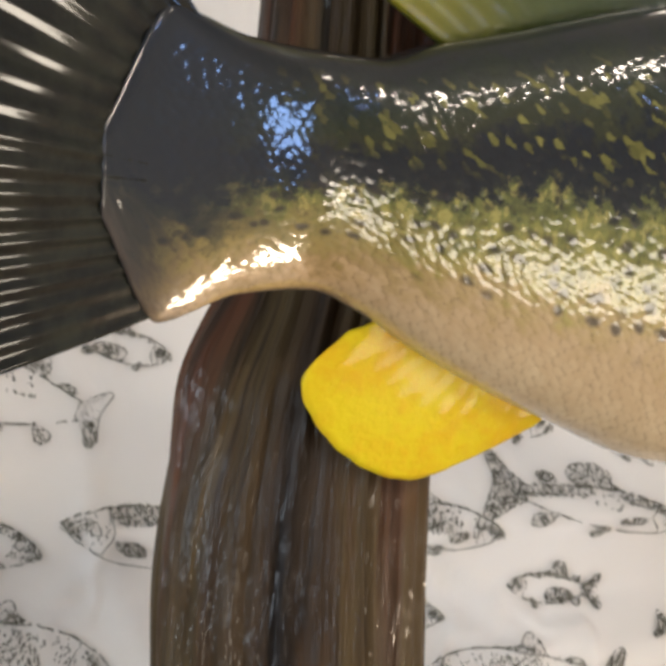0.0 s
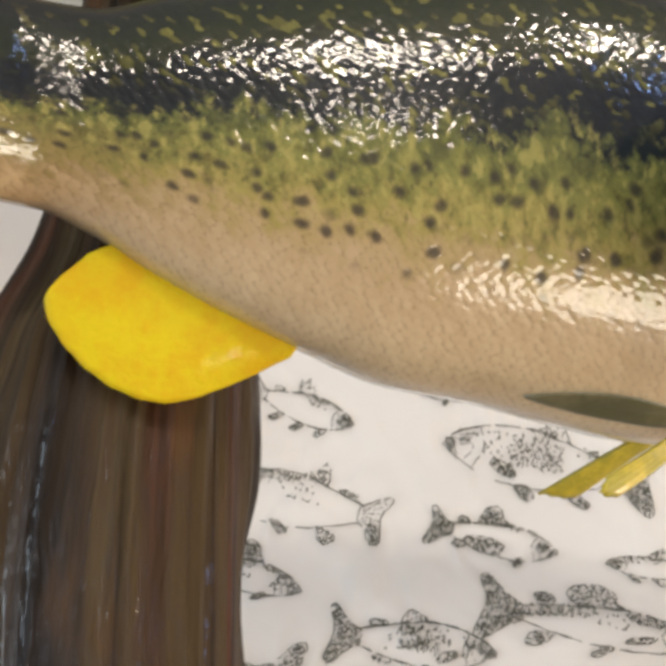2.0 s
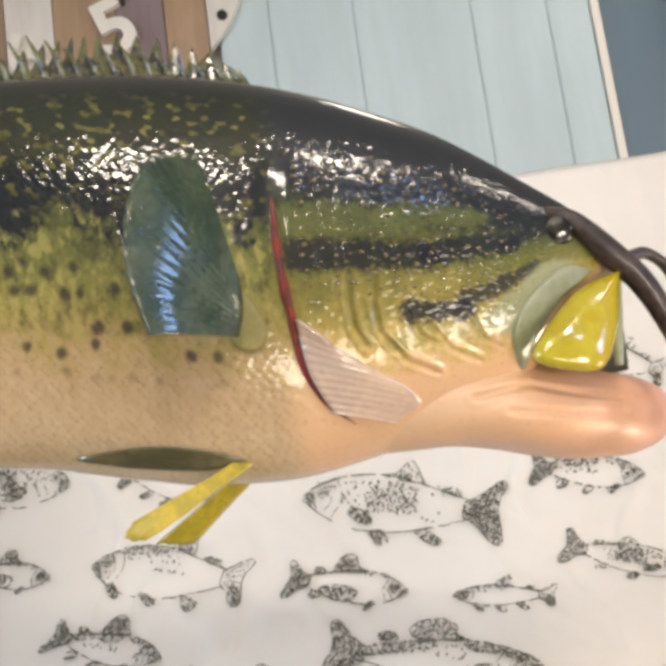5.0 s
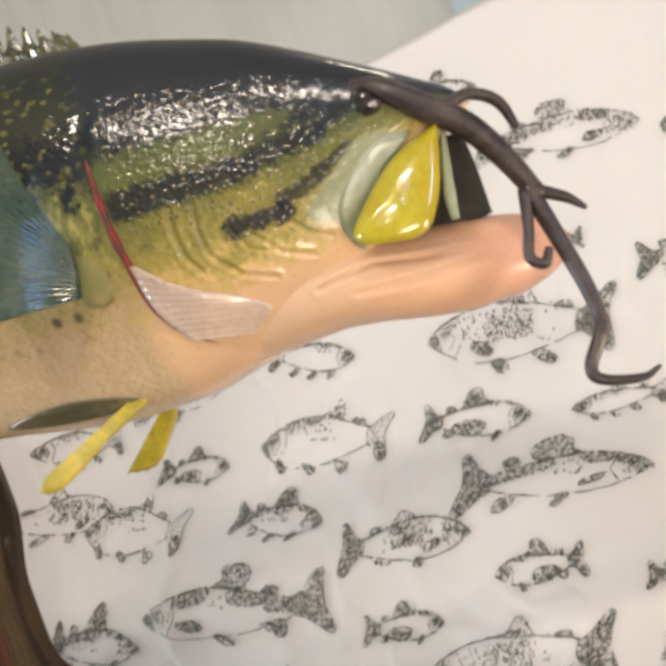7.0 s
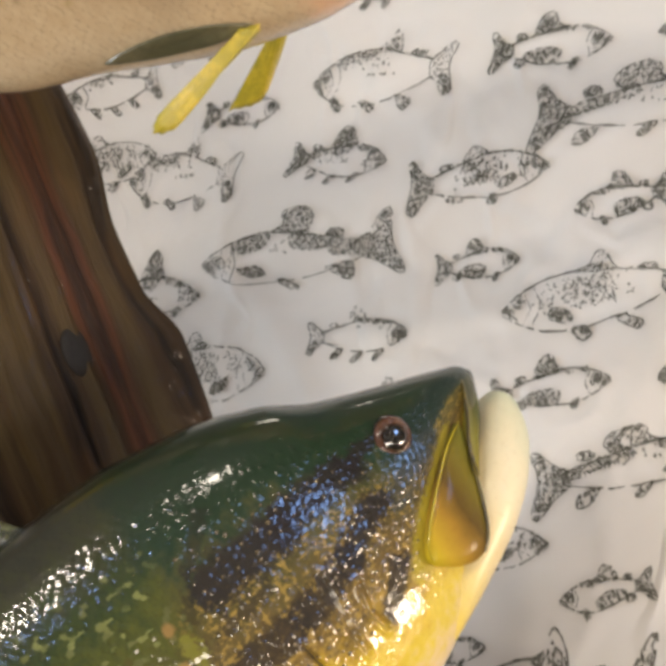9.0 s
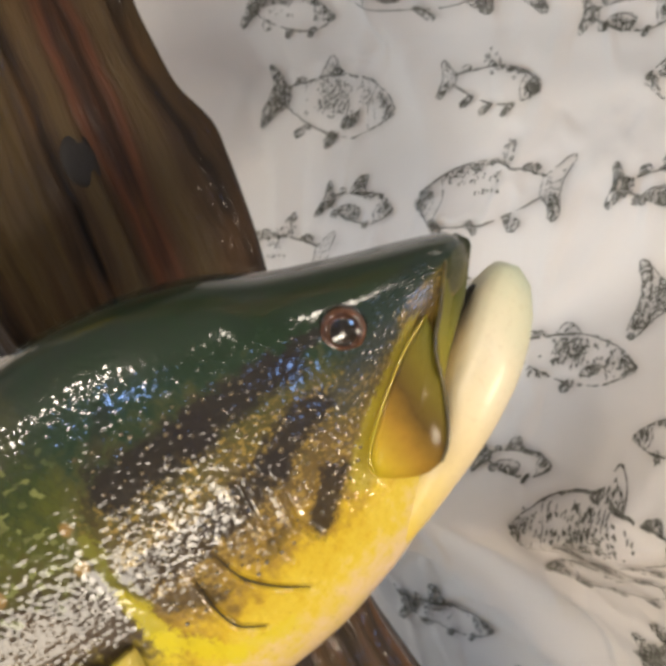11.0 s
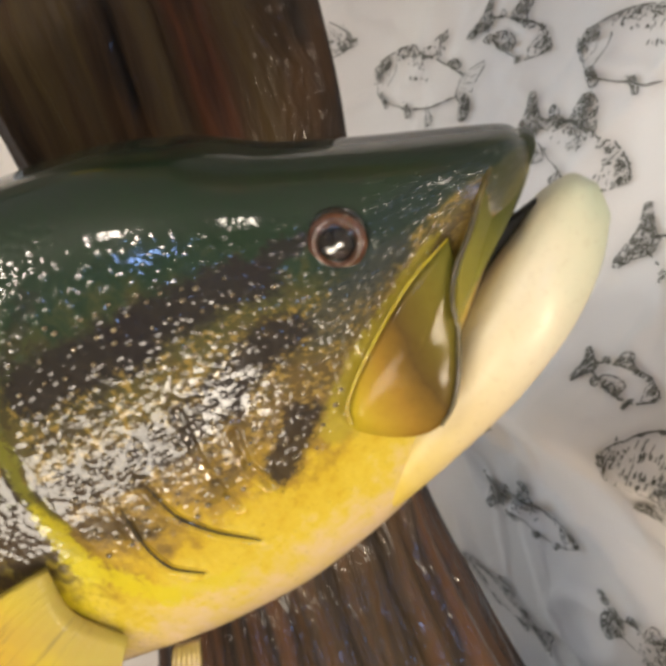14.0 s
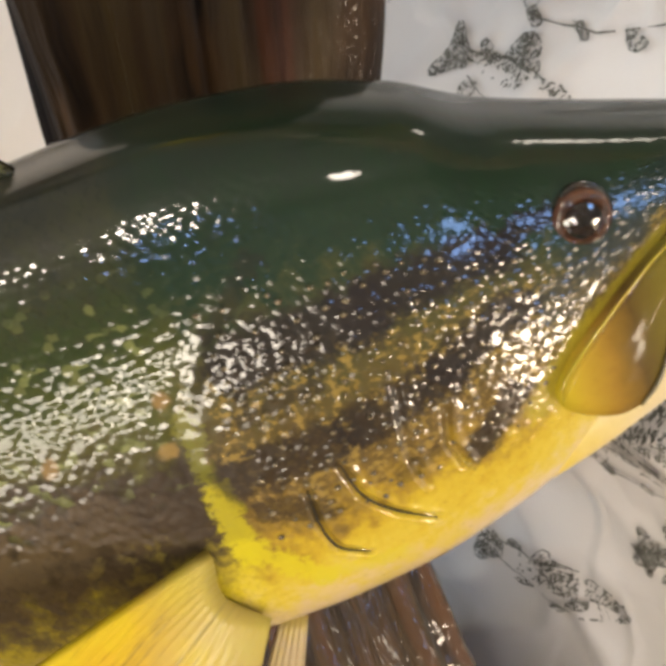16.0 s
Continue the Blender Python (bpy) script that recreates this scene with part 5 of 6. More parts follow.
def skin_bumps(place, us, fracs, top, bottom, knots, pitch, parent, seed):
    """Many small raised glossy bumps on a cheek, in one mesh."""
    rng = random.Random(seed)
    verts, faces = [], []
    for i in range(int((us[1] - us[0]) / pitch)):
        for j in range(60):
            u = us[0] + (i + 0.5 * (j % 2) + rng.uniform(-0.3, 0.3)) * pitch
            t, b = (float(curve_at(np.array([u]), knots, k)[0]) for k in (top, bottom))
            v = b + 0.25 * (t - b) + (j + rng.uniform(-0.3, 0.3)) * pitch * 0.85
            f = (v - b) / (t - b)
            if not fracs[0] < f < fracs[1] or rng.random() < 0.12:
                continue
            p, pu, pv = (np.array(place(*q)) for q in ((u, v), (u + 0.001, v), (u, v + 0.001)))
            a, c = (pu - p) / 0.001, (pv - p) / 0.001
            out = np.cross(a, c)
            out = out / np.linalg.norm(out)
            out = -out if out[1] > 0 else out
            a = a / np.linalg.norm(a)
            c = np.cross(out, a)
            r, base = rng.uniform(0.0004, 0.0008), len(verts)
            for ring, lift in ((1.0, -0.0004), (0.85, 0.16 * r), (0.45, 0.32 * r)):
                verts += [p + ring * r * (math.cos(q) * a * 1.3 + math.sin(q) * c) + lift * out for q in np.linspace(0, 2 * math.pi, 8, endpoint=False)]
            verts.append(p + 0.38 * r * out)
            for k in (0, 8):
                faces += [(base + k + q, base + k + (q + 1) % 8, base + k + 8 + (q + 1) % 8, base + k + 8 + q) for q in range(8)]
            faces += [(base + 16 + q, base + 16 + (q + 1) % 8, base + 24) for q in range(8)]
    return tagged(link_mesh("skin_bump", verts, faces, BUMP, parent), "small raised glossy bumps of the cheek", kind="stuff")


skin_bumps(lambda u, v: up_at(u, v, 0.0016 * (1 - min(1, max(0, (u - 0.141) / 0.07)))), (0.128, 0.215), (0.40, 0.80), U_TOP, U_BOT, U_KNOTS, 0.0046, upper, 3)
skin_bumps(lambda u, v: lo_at(u, v, 0.0015 * (1 - min(1, max(0, (u + 0.043) / 0.07)))), (-0.056, 0.030), (0.30, 0.76), L_TOP, L_BOT, L_KNOTS, 0.0056, lower, 4)

# soft plastic lure draped over the upper snout
lure = new("fishing_lure")
tagged(lure, "dark brown soft plastic worm lure draped over the snout", "lure")
tube("lure_body", [(0.148, 0.426, 1.592), (0.158, 0.427, 1.587), (0.171, 0.432, 1.574), (0.182, 0.438, 1.562), (0.190, 0.443, 1.546), (0.196, 0.447, 1.528)], [0.0026, 0.0046, 0.0054, 0.0052, 0.0046, 0.0038], RUBBER, lure)
tube("lure_tail", [(0.193, 0.445, 1.534), (0.197, 0.448, 1.510), (0.200, 0.449, 1.491), (0.200, 0.449, 1.476), (0.192, 0.445, 1.463), (0.194, 0.446, 1.457), (0.206, 0.454, 1.453), (0.213, 0.458, 1.455)], [0.0036, 0.0033, 0.0030, 0.0028, 0.0025, 0.0022, 0.0017, 0.0008], RUBBER, lure, "ribbed curling tail", 60)
tube("lure_arm", [(0.192, 0.444, 1.532), (0.189, 0.442, 1.518), (0.186, 0.441, 1.508), (0.190, 0.443, 1.504), (0.193, 0.445, 1.509)], [0.0026, 0.0022, 0.0022, 0.0022, 0.0016], RUBBER, lure)
tube("lure_arm", [(0.178, 0.436, 1.572), (0.186, 0.441, 1.574), (0.194, 0.446, 1.568), (0.197, 0.448, 1.556)], [0.0028, 0.0024, 0.0024, 0.0016], RUBBER, lure)
tube("lure_arm", [(0.197, 0.447, 1.530), (0.204, 0.452, 1.525), (0.209, 0.455, 1.519)], [0.0026, 0.0021, 0.0010], RUBBER, lure, "", 20)

# ---- printed fish on the cloth ----
TAIL_FAN = [(0.19, 0.035), (0.12, 0.070), (0.035, 0.145), (0.000, 0.130), (0.030, 0.015), (-0.010, -0.125), (0.030, -0.150), (0.12, -0.075), (0.19, -0.035)]
TAIL_TALL = [(0.20, 0.035), (0.12, 0.085), (0.045, 0.175), (0.005, 0.165), (0.030, 0.010), (0.000, -0.140), (0.045, -0.150), (0.13, -0.075), (0.20, -0.035)]
SMALL_FINS = ([(0.74, -0.11), (0.69, -0.175), (0.73, -0.185), (0.79, -0.115)], [(0.53, -0.125), (0.47, -0.185), (0.52, -0.195), (0.58, -0.13)], [(0.33, -0.095), (0.26, -0.155), (0.31, -0.165), (0.38, -0.105)])
# per motif: body depth, tail, then patches (shape, cover, outlined) and speckle (from, to, low, high, count)
MOTIFS = {
    "A": dict(deep=0.130, tail=(TAIL_FAN, 0.62), patches=(
        ([(0.40, 0.105), (0.46, 0.195), (0.50, 0.205), (0.54, 0.150), (0.60, 0.125)], 0.14, True), ([(0.54, 0.150), (0.58, 0.128), (0.47, 0.118), (0.49, 0.150)], 0.5, False),
        ([(0.21, 0.062), (0.23, 0.092), (0.28, 0.094), (0.31, 0.078)], 0.5, True), ([(0.745, -0.030), (0.66, -0.055), (0.63, -0.100), (0.68, -0.105), (0.75, -0.070)], 0.8, True),
        ([(0.57, -0.130), (0.53, -0.178), (0.58, -0.195), (0.63, -0.140)], 0.75, True), ([(0.37, -0.110), (0.28, -0.150), (0.31, -0.178), (0.41, -0.125)], 0.4, True)),
        speckle=((0.42, 0.68, -0.045, 0.100, 130), (0.30, 0.84, -0.07, 0.10, 46), (0.84, 0.95, 0.0, 0.07, 14), (0.72, 0.80, -0.02, 0.09, 14))),
    "B": dict(deep=0.125, tail=(TAIL_FAN, 0.72), patches=(
        ([(0.36, 0.085), (0.40, 0.200), (0.46, 0.245), (0.52, 0.235), (0.56, 0.160), (0.62, 0.115)], 0.72, True), ([(0.22, 0.070), (0.22, 0.110), (0.28, 0.115), (0.30, 0.085)], 0.9, True),
        ([(0.60, -0.045), (0.52, -0.010), (0.38, -0.012), (0.29, -0.050), (0.33, -0.095), (0.46, -0.130), (0.57, -0.115)], 0.50, True), ([(0.31, -0.060), (0.22, -0.080), (0.22, -0.125), (0.30, -0.120)], 0.85, True),
        ([(0.71, -0.110), (0.68, -0.165), (0.72, -0.175), (0.75, -0.110)], 0.8, True), ([(0.86, 0.060), (0.84, -0.010), (0.90, -0.020), (0.93, 0.030)], 0.55, True)),
        speckle=((0.60, 0.82, 0.085, 0.115, 12),)),
    "C": dict(deep=0.150, tail=([(0.17, 0.040), (0.10, 0.085), (0.03, 0.125), (0.00, 0.105), (0.045, 0.0), (0.02, -0.13), (0.08, -0.155), (0.12, -0.080), (0.17, -0.040)], 0.02), patches=(
        ([(0.12, -0.050), (0.07, -0.040), (0.025, -0.115), (0.065, -0.155)], 0.75, True), ([(0.88, 0.085), (0.78, 0.130), (0.62, 0.142), (0.54, 0.130), (0.60, 0.100), (0.76, 0.085)], 0.42, False),
        ([(0.38, 0.115), (0.38, 0.195), (0.43, 0.245), (0.48, 0.190), (0.54, 0.135)], 0.34, False), ([(0.22, 0.070), (0.20, 0.095), (0.27, 0.115), (0.31, 0.095)], 0.6, True),
        ([(0.83, -0.090), (0.77, -0.160), (0.80, -0.180), (0.86, -0.120)], 0.7, True), ([(0.60, -0.135), (0.53, -0.185), (0.57, -0.200), (0.64, -0.145)], 0.45, True), ([(0.38, -0.120), (0.27, -0.155), (0.30, -0.205), (0.35, -0.195)], 0.35, True),
        ([(0.97, 0.045), (0.90, 0.070), (0.87, 0.020), (0.93, 0.000)], 0.30, True)),
        speckle=((0.45, 0.80, 0.05, 0.10, 22), (0.40, 0.62, 0.0, 0.012, 10), (0.86, 0.97, -0.08, 0.05, 16))),
    "D": dict(deep=0.125, tail=(TAIL_FAN, 0.78), patches=(
        ([(0.38, 0.105), (0.41, 0.220), (0.46, 0.285), (0.54, 0.265), (0.59, 0.190), (0.62, 0.120)], 0.66, True), ([(0.17, 0.035), (0.28, 0.085), (0.42, 0.115), (0.60, 0.125), (0.56, 0.055), (0.36, 0.030), (0.18, -0.005)], 0.42, False),
        ([(0.62, 0.120), (0.80, 0.095), (0.92, 0.050), (0.86, 0.045), (0.70, 0.075)], 0.36, False), ([(0.22, 0.070), (0.20, 0.120), (0.26, 0.125), (0.29, 0.090)], 0.6, True),
        ([(0.31, -0.075), (0.24, -0.100), (0.25, -0.160), (0.33, -0.130)], 0.55, True), ([(0.50, -0.125), (0.46, -0.185), (0.51, -0.190), (0.56, -0.130)], 0.6, True), ([(0.74, -0.105), (0.69, -0.165), (0.73, -0.170), (0.78, -0.105)], 0.6, True)),
        speckle=((0.78, 0.96, -0.05, 0.05, 20), (0.30, 0.60, -0.03, 0.06, 16))),
    "E": dict(deep=0.115, tail=([(0.17, 0.035), (0.10, 0.075), (0.03, 0.120), (0.00, 0.100), (0.040, 0.0), (0.02, -0.115), (0.07, -0.130), (0.12, -0.070), (0.17, -0.035)], 0.05), patches=(
        ([(0.12, -0.045), (0.06, -0.035), (0.030, -0.100), (0.065, -0.125)], 0.7, True), ([(0.86, 0.075), (0.74, 0.108), (0.56, 0.112), (0.54, 0.092), (0.72, 0.082)], 0.40, False),
        ([(0.44, 0.105), (0.42, 0.175), (0.48, 0.235), (0.54, 0.190), (0.60, 0.115)], 0.30, False), ([(0.24, 0.065), (0.22, 0.095), (0.28, 0.100), (0.31, 0.080)], 0.6, True),
        *[(s, 0.62, True) for s in SMALL_FINS], ([(0.97, 0.035), (0.90, 0.055), (0.86, 0.000), (0.93, -0.040)], 0.36, True)),
        speckle=((0.50, 0.84, 0.04, 0.10, 14), (0.84, 0.96, -0.06, 0.04, 14))),
    "F": dict(deep=0.085, tail=(TAIL_FAN, 0.50), patches=(
        ([(0.42, 0.080), (0.38, 0.115), (0.41, 0.160), (0.51, 0.182), (0.59, 0.158), (0.60, 0.115), (0.64, 0.085)], 0.40, True), ([(0.16, 0.035), (0.34, 0.065), (0.50, 0.085), (0.48, 0.035), (0.32, 0.010), (0.16, -0.015)], 0.52, False),
        ([(0.64, 0.080), (0.80, 0.072), (0.96, 0.025), (0.92, 0.010), (0.78, 0.035), (0.66, 0.045)], 0.55, False), ([(0.25, 0.065), (0.24, 0.100), (0.30, 0.105), (0.33, 0.075)], 0.7, True),
        ([(0.35, -0.065), (0.24, -0.080), (0.22, -0.135), (0.29, -0.125)], 0.55, True), ([(0.78, -0.010), (0.68, -0.030), (0.65, -0.055), (0.74, -0.045)], 0.7, True), ([(0.55, -0.085), (0.51, -0.130), (0.54, -0.140), (0.60, -0.090)], 0.6, True)),
        speckle=((0.46, 0.66, 0.0, 0.07, 18), (0.86, 0.97, -0.03, 0.03, 14))),
    "G": dict(deep=0.115, tail=(TAIL_FAN, 0.60), patches=(
        ([(0.42, 0.100), (0.45, 0.150), (0.50, 0.165), (0.58, 0.118)], 0.12, True), ([(0.24, 0.065), (0.24, 0.090), (0.32, 0.100), (0.34, 0.085)], 0.5, True),
        ([(0.76, -0.015), (0.68, -0.035), (0.65, -0.075), (0.70, -0.080), (0.77, -0.045)], 0.8, True), ([(0.58, -0.112), (0.54, -0.160), (0.59, -0.170), (0.63, -0.118)], 0.8, True),
        ([(0.42, -0.100), (0.28, -0.090), (0.30, -0.135), (0.38, -0.130)], 0.30, False), ([(0.99, 0.010), (0.91, 0.050), (0.89, 0.005), (0.94, -0.025)], 0.42, True)),
        speckle=((0.42, 0.66, -0.04, 0.095, 100), (0.32, 0.84, -0.05, 0.09, 40), (0.80, 0.90, -0.02, 0.06, 14))),
    "H": dict(deep=0.125, tall=0.84, tail=(TAIL_TALL, 0.42), patches=(
        ([(0.43, 0.115), (0.40, 0.160), (0.43, 0.220), (0.52, 0.232), (0.58, 0.212), (0.57, 0.160), (0.62, 0.125)], 0.46, True), ([(0.84, 0.090), (0.76, 0.122), (0.64, 0.128), (0.64, 0.070), (0.74, 0.040), (0.82, 0.050)], 0.55, False),
        ([(0.33, 0.085), (0.44, 0.110), (0.52, 0.110), (0.50, 0.040), (0.38, 0.015), (0.32, 0.030)], 0.42, False), ([(0.17, 0.038), (0.33, 0.075), (0.32, -0.020), (0.17, -0.030)], 0.48, False),
        ([(0.25, 0.070), (0.24, 0.105), (0.30, 0.115), (0.33, 0.085)], 0.8, True), ([(0.79, -0.030), (0.70, -0.035), (0.67, -0.085), (0.73, -0.090), (0.78, -0.060)], 0.8, True),
        ([(0.37, -0.085), (0.24, -0.065), (0.25, -0.150), (0.30, -0.150)], 0.6, True), ([(0.58, -0.120), (0.52, -0.170), (0.56, -0.185), (0.62, -0.125)], 0.65, True)),
        speckle=((0.82, 0.97, -0.06, 0.06, 34), (0.45, 0.62, 0.02, 0.10, 16))),
}


def inside(p, shape):
    """Which of the places p lie in a closed shape."""
    hit = np.zeros(len(p), bool)
    for (ax, ay), (bx, by) in zip(shape, np.roll(shape, -1, axis=0)):
        cross = (ay > p[:, 1]) != (by > p[:, 1])
        hit ^= cross & (p[:, 0] < (bx - ax) * (p[:, 1] - ay) / (by - ay + 1e-12) + ax)
    return hit


def on_cloth_all(x, z):
    """The depth of the cloth's woven face at many places."""
    z = np.clip(z, CLOTH_Z[0], CLOTH_Z[-1])
    step = CLOTH_X[1] - CLOTH_X[0]
    j = np.clip(((x - CLOTH_X[0]) / step).astype(int), 0, len(CLOTH_X) - 2)
    i = np.clip(np.searchsorted(CLOTH_Z, z) - 1, 0, len(CLOTH_Z) - 2)
    f, g = (x - CLOTH_X[j]) / step, (z - CLOTH_Z[i]) / (CLOTH_Z[i + 1] - CLOTH_Z[i])
    return (CLOTH_Y[i, j] * (1 - f) + CLOTH_Y[i, j + 1] * f) * (1 - g) + (CLOTH_Y[i + 1, j] * (1 - f) + CLOTH_Y[i + 1, j + 1] * f) * g


def print_fish(kind, xn, zn, xt, zt):
    """One printed fish, laid on the cloth with its nose and its tail at the given places across and up: broken outlines and patches of dabs of ink."""
    rng = np.random.default_rng(int(abs(xn * 7919 + zn * 104729) * 100))
    nose, tail = Vector((xn, drape(xn, zn), zn)), Vector((xt, drape(xt, zt), zt))
    length = (nose - tail).length
    ahead = (nose - tail).normalized()
    zm = (zn + zt) / 2
    slope = Vector((0, float(curve_at(np.array([zm + 0.012]), FALL_Z, FALL_Y)[0] - curve_at(np.array([zm - 0.012]), FALL_Z, FALL_Y)[0]), 0.024)).normalized()
    rise = (slope - ahead * slope.dot(ahead)).normalized()
    spec = MOTIFS[kind]
    deep = spec["deep"]
    quads = []

    def stroke(line, wide, gap=0.12):
        line = np.array(line, float)
        line = line + rng.normal(0, 0.0016, line.shape)
        d = np.gradient(line, axis=0)
        n = np.stack([-d[:, 1], d[:, 0]], 1)
        n /= np.linalg.norm(n, axis=1)[:, None] + 1e-9
        w = (wide * rng.uniform(0.35, 1.15, len(line)) / length)[:, None]
        for k in range(len(line) - 1):
            if rng.random() > gap:
                quads.append((line[k] + n[k] * w[k], line[k] - n[k] * w[k], line[k + 1] - n[k + 1] * w[k + 1], line[k + 1] + n[k + 1] * w[k + 1]))

    def dabs(places, size=1.12):
        for p in places:
            a = rng.normal(1.2, 0.7)
            d = np.array((math.cos(a), math.sin(a)))
            d, e = d * rng.uniform(0.0005, 0.0013) * size / length, np.array((-d[1], d[0])) * rng.uniform(0.0003, 0.00065) * size / length
            quads.append((p - d - 0.5 * e, p - d * 0.4 + e, p + d + 0.4 * e, p + 0.3 * d - e))

    def patch(shape, cover, outlined):
        rim = along(list(shape) + [shape[0]], 5 * len(shape) + 1)
        low, high = rim.min(axis=0), rim.max(axis=0)
        area = (high - low).prod() * length**2
        p = rng.uniform(low, high, (int(area * cover * 1.55 / 1.1e-6) + 2, 2))
        clump = np.array([noise.noise((q[0] * length * 330, q[1] * length * 330, xn * 50)) for q in p])
        dabs(p[inside(p, rim) & (clump > -0.25)])
        if outlined:
            stroke(rim, 0.00048, 0.15)

    low_deep = 1.08 * deep
    top = along([(0.15, 0.30 * deep), (0.34, 0.66 * deep), (0.56, 1.0 * deep), (0.76, 0.90 * deep), (0.91, 0.50 * deep), (1.0, 0.0)], 40)
    low = along([(0.15, -0.30 * deep), (0.34, -0.72 * low_deep), (0.56, -low_deep), (0.76, -0.92 * low_deep), (0.90, -0.55 * low_deep), (0.975, -0.22 * low_deep), (1.0, -0.02)], 40)
    stroke(top, 0.00066, 0.10)
    stroke(low, 0.00056, 0.18)
    shape, cover = spec["tail"]
    patch(shape, cover, True)
    for k in range(6):
        f = k / 5
        stroke(along([(0.15, 0.03 - 0.06 * f), (0.03 + 0.02 * math.sin(3.1 * f), 0.11 - 0.22 * f)], 7), 0.00026, 0.25)
    for row in spec["patches"]:
        patch(*row)
    for a, b, c, d, count in spec["speckle"]:
        dabs(rng.uniform((a, c), (b, d), (count, 2)), 1.3)
    ring = np.stack([np.cos(np.linspace(0, 6.3, 12)), np.sin(np.linspace(0, 6.3, 12))], 1)
    spot = np.array((0.905, 0.16 * deep))
    dabs(spot + rng.normal(0, 0.007, (9, 2)))
    stroke(spot + 0.024 * ring, 0.0003, 0.1)
    stroke(along([(0.835, 0.66 * deep), (0.80, 0.0), (0.835, -0.70 * deep)], 12), 0.00042, 0.15)
    stroke(along([(0.875, 0.30 * deep), (0.85, -0.10 * deep), (0.88, -0.50 * deep)], 9), 0.0003, 0.2)
    stroke(along([(1.0, -0.005), (0.955, -0.16 * deep), (0.915, -0.42 * deep)], 9), 0.0006, 0.05)
    patch([(1.0, 0.0), (0.96, 0.12 * deep), (0.93, -0.10 * deep), (0.95, -0.36 * deep)], 0.5, False)
    p = np.array(quads).reshape(-1, 2)
    w = np.array(tail) + np.outer(p[:, 0] * length, np.array(ahead)) + np.outer(p[:, 1] * spec.get("tall", 1.16) * length, np.array(rise))
    z = np.clip(w[:, 2], 0.79, 1.75)
    lift = np.repeat(rng.uniform(0.0019, 0.0025, len(quads)), 4)
    verts = np.stack([w[:, 0], on_cloth_all(w[:, 0], z) - lift, z], 1)
    me = bpy.data.meshes.new("fish_print")
    me.from_pydata(verts.tolist(), [], np.arange(len(verts)).reshape(-1, 4).tolist())
    me.materials.append(INK)
    ob = new("fish_print", me)
    ob.parent = cloth
    return ob


PRINTS_TOP = (
    ("B", 0.089, 1.699, 0.031, 1.720),
    ("H", 0.189, 1.627, 0.072, 1.659),
    ("C", 0.201, 1.617, 0.263, 1.590),
    ("E", -0.381, 1.573, -0.292, 1.558),
    ("D", -0.216, 1.572, -0.273, 1.592),
    ("A", -0.177, 1.571, -0.309, 1.596),
    ("B", 0.085, 1.571, 0.126, 1.565),
    ("B", 0.016, 1.568, -0.041, 1.583),
    ("E", -0.067, 1.547, -0.139, 1.573),
    ("A", -0.006, 1.537, 0.132, 1.505),
    ("D", 0.232, 1.519, 0.156, 1.534),
    ("C", -0.159, 1.508, -0.046, 1.482),
    ("A", -0.309, 1.505, -0.415, 1.521),
    ("B", -0.189, 1.502, -0.258, 1.517),
)
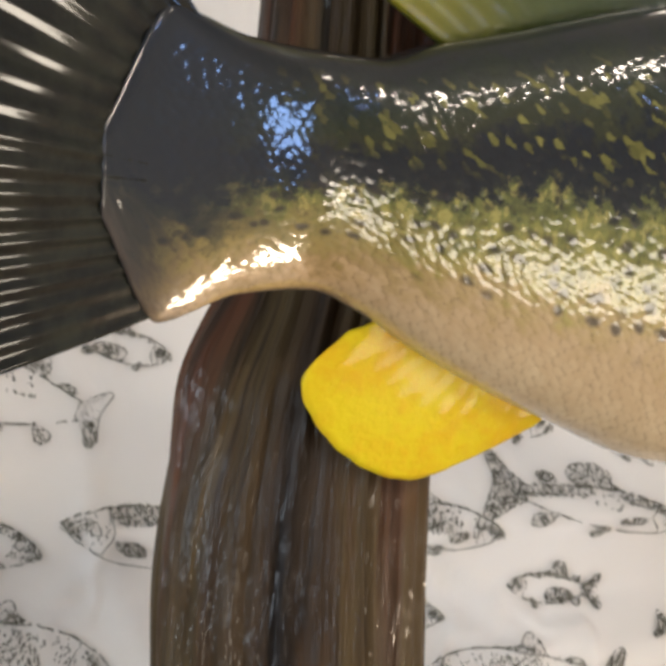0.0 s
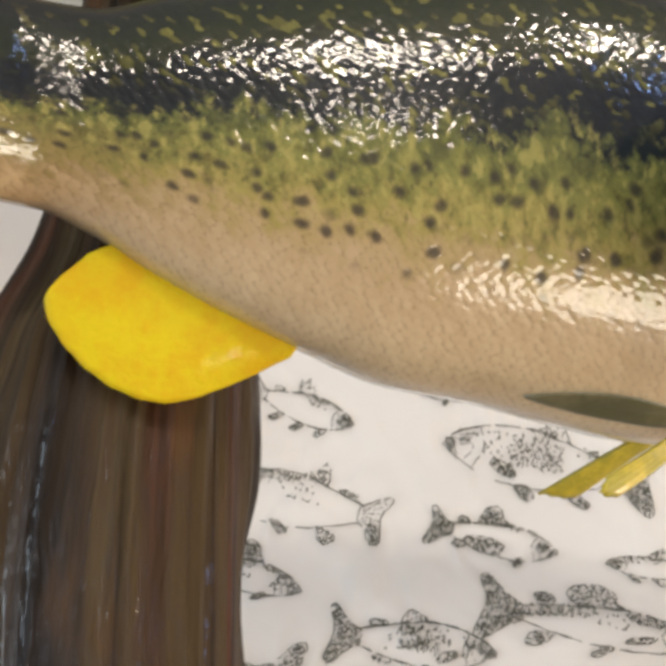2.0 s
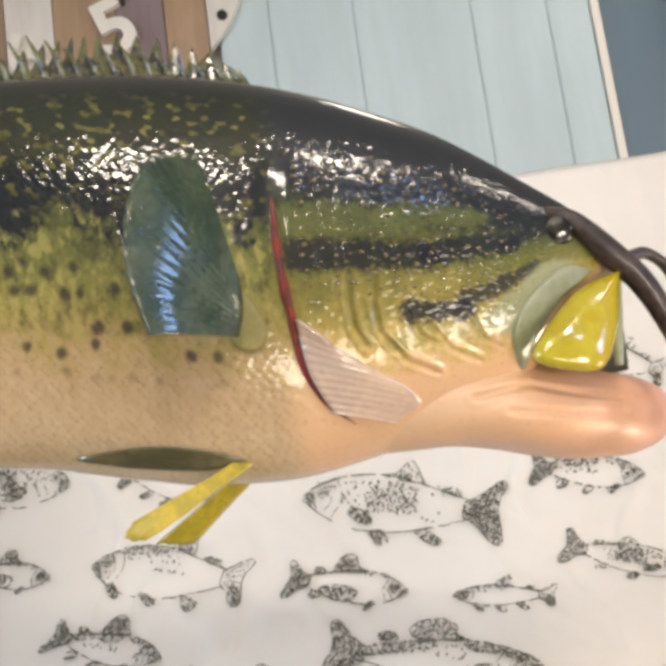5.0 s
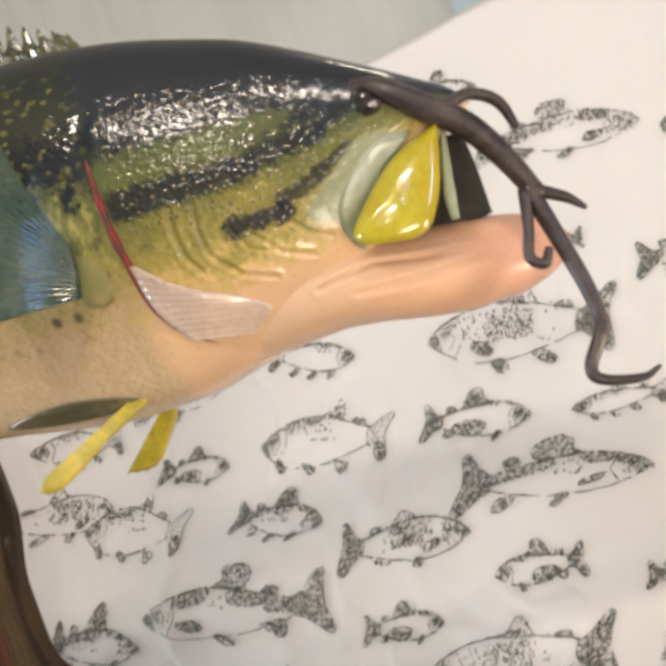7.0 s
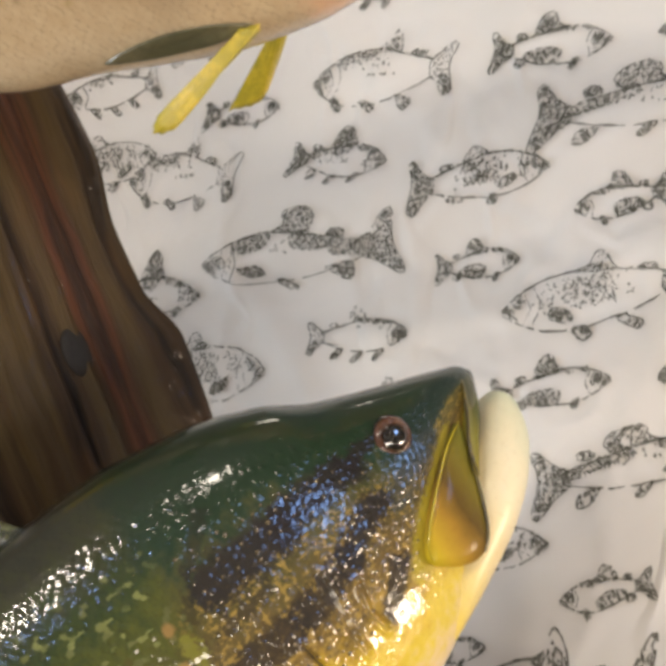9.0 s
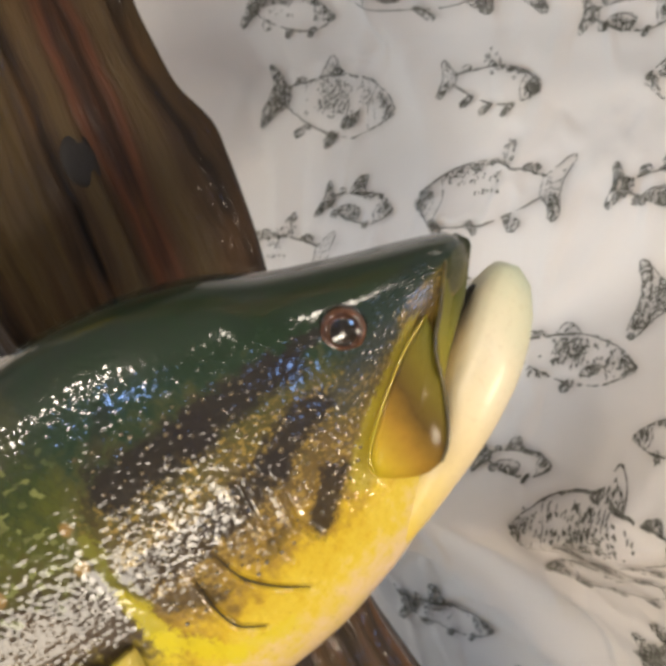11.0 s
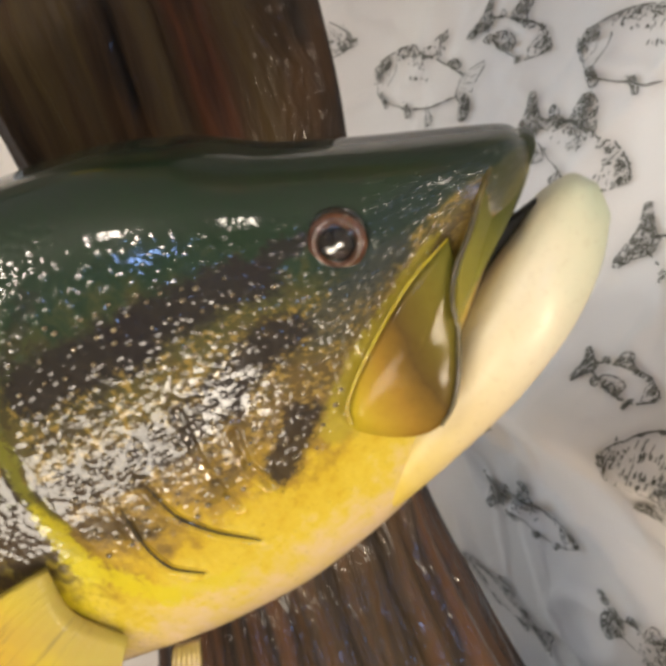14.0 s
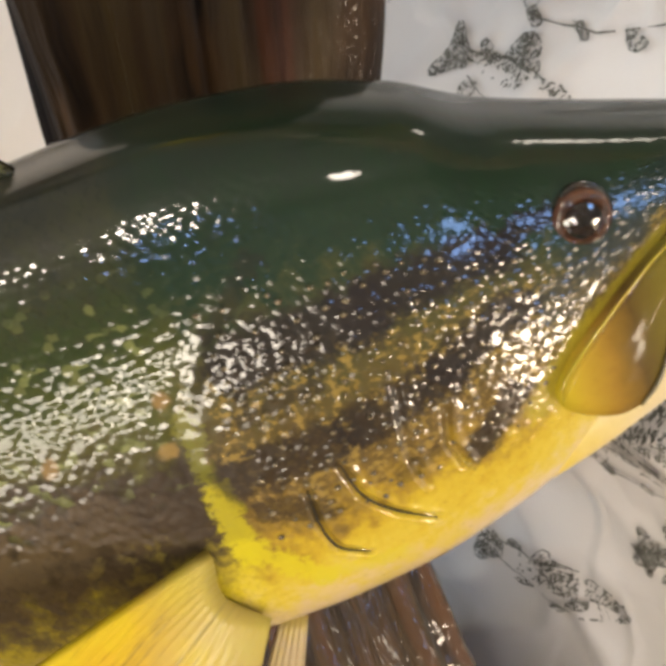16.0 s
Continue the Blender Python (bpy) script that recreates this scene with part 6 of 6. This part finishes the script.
PRINTS_MIDDLE = (
    ("C", -0.336, 1.493, -0.230, 1.467),
    ("B", 0.061, 1.461, -0.020, 1.480),
    ("E", 0.090, 1.455, 0.156, 1.447),
    ("G", 0.244, 1.452, 0.167, 1.478),
    ("D", -0.103, 1.439, -0.184, 1.463),
    ("H", -0.257, 1.415, -0.103, 1.386),
    ("F", 0.138, 1.408, 0.005, 1.431),
    ("G", 0.012, 1.404, -0.087, 1.416),
    ("D", -0.267, 1.396, -0.351, 1.419),
    ("B", 0.016, 1.371, 0.077, 1.366),
    ("B", -0.026, 1.353, -0.085, 1.361),
    ("D", 0.162, 1.337, 0.112, 1.347),
    ("A", -0.226, 1.332, -0.353, 1.355),
)
PRINTS_LOW = (
    ("E", -0.110, 1.330, -0.189, 1.344),
    ("A", -0.043, 1.326, 0.086, 1.318),
    ("D", 0.166, 1.303, 0.114, 1.311),
    ("C", -0.189, 1.288, -0.077, 1.288),
    ("B", -0.207, 1.284, -0.277, 1.293),
    ("H", -0.378, 1.284, -0.545, 1.311),
    ("B", 0.025, 1.281, -0.051, 1.286),
    ("C", 0.052, 1.276, 0.108, 1.282),
    ("C", -0.361, 1.267, -0.257, 1.264),
    ("F", 0.089, 1.240, -0.028, 1.240),
    ("D", -0.125, 1.240, -0.215, 1.255),
    ("G", -0.020, 1.215, -0.112, 1.223),
)
PRINTS_FOOT = (
    ("B", -0.014, 1.193, 0.037, 1.193),
    ("A", -0.214, 1.185, -0.135, 1.201),
    ("B", -0.059, 1.179, -0.109, 1.181),
    ("B", -0.133, 1.166, -0.177, 1.172),
    ("A", -0.076, 1.159, 0.037, 1.158),
    ("D", -0.165, 1.136, -0.222, 1.137),
    ("C", -0.072, 1.125, 0.011, 1.122),
    ("D", 0.006, 1.085, -0.042, 1.054),
    ("E", -0.334, 1.058, -0.273, 1.068),
    ("F", 0.035, 1.057, -0.045, 1.062),
    ("D", -0.151, 1.048, -0.226, 1.057),
    ("A", -0.046, 1.002, -0.145, 1.007),
    ("H", -0.281, 0.984, -0.201, 0.946),
)
PRINTS_WEST = (("A", -0.44, 1.58, -0.50, 1.60), ("D", -0.56, 1.50, -0.48, 1.49), ("C", -0.43, 1.40, -0.51, 1.42), ("B", -0.62, 1.38, -0.56, 1.40), ("E", -0.52, 1.30, -0.60, 1.31), ("A", -0.46, 1.20, -0.54, 1.22))
for rows in (PRINTS_TOP, PRINTS_MIDDLE, PRINTS_LOW, PRINTS_FOOT, PRINTS_WEST):
    for row in rows:
        print_fish(*row)
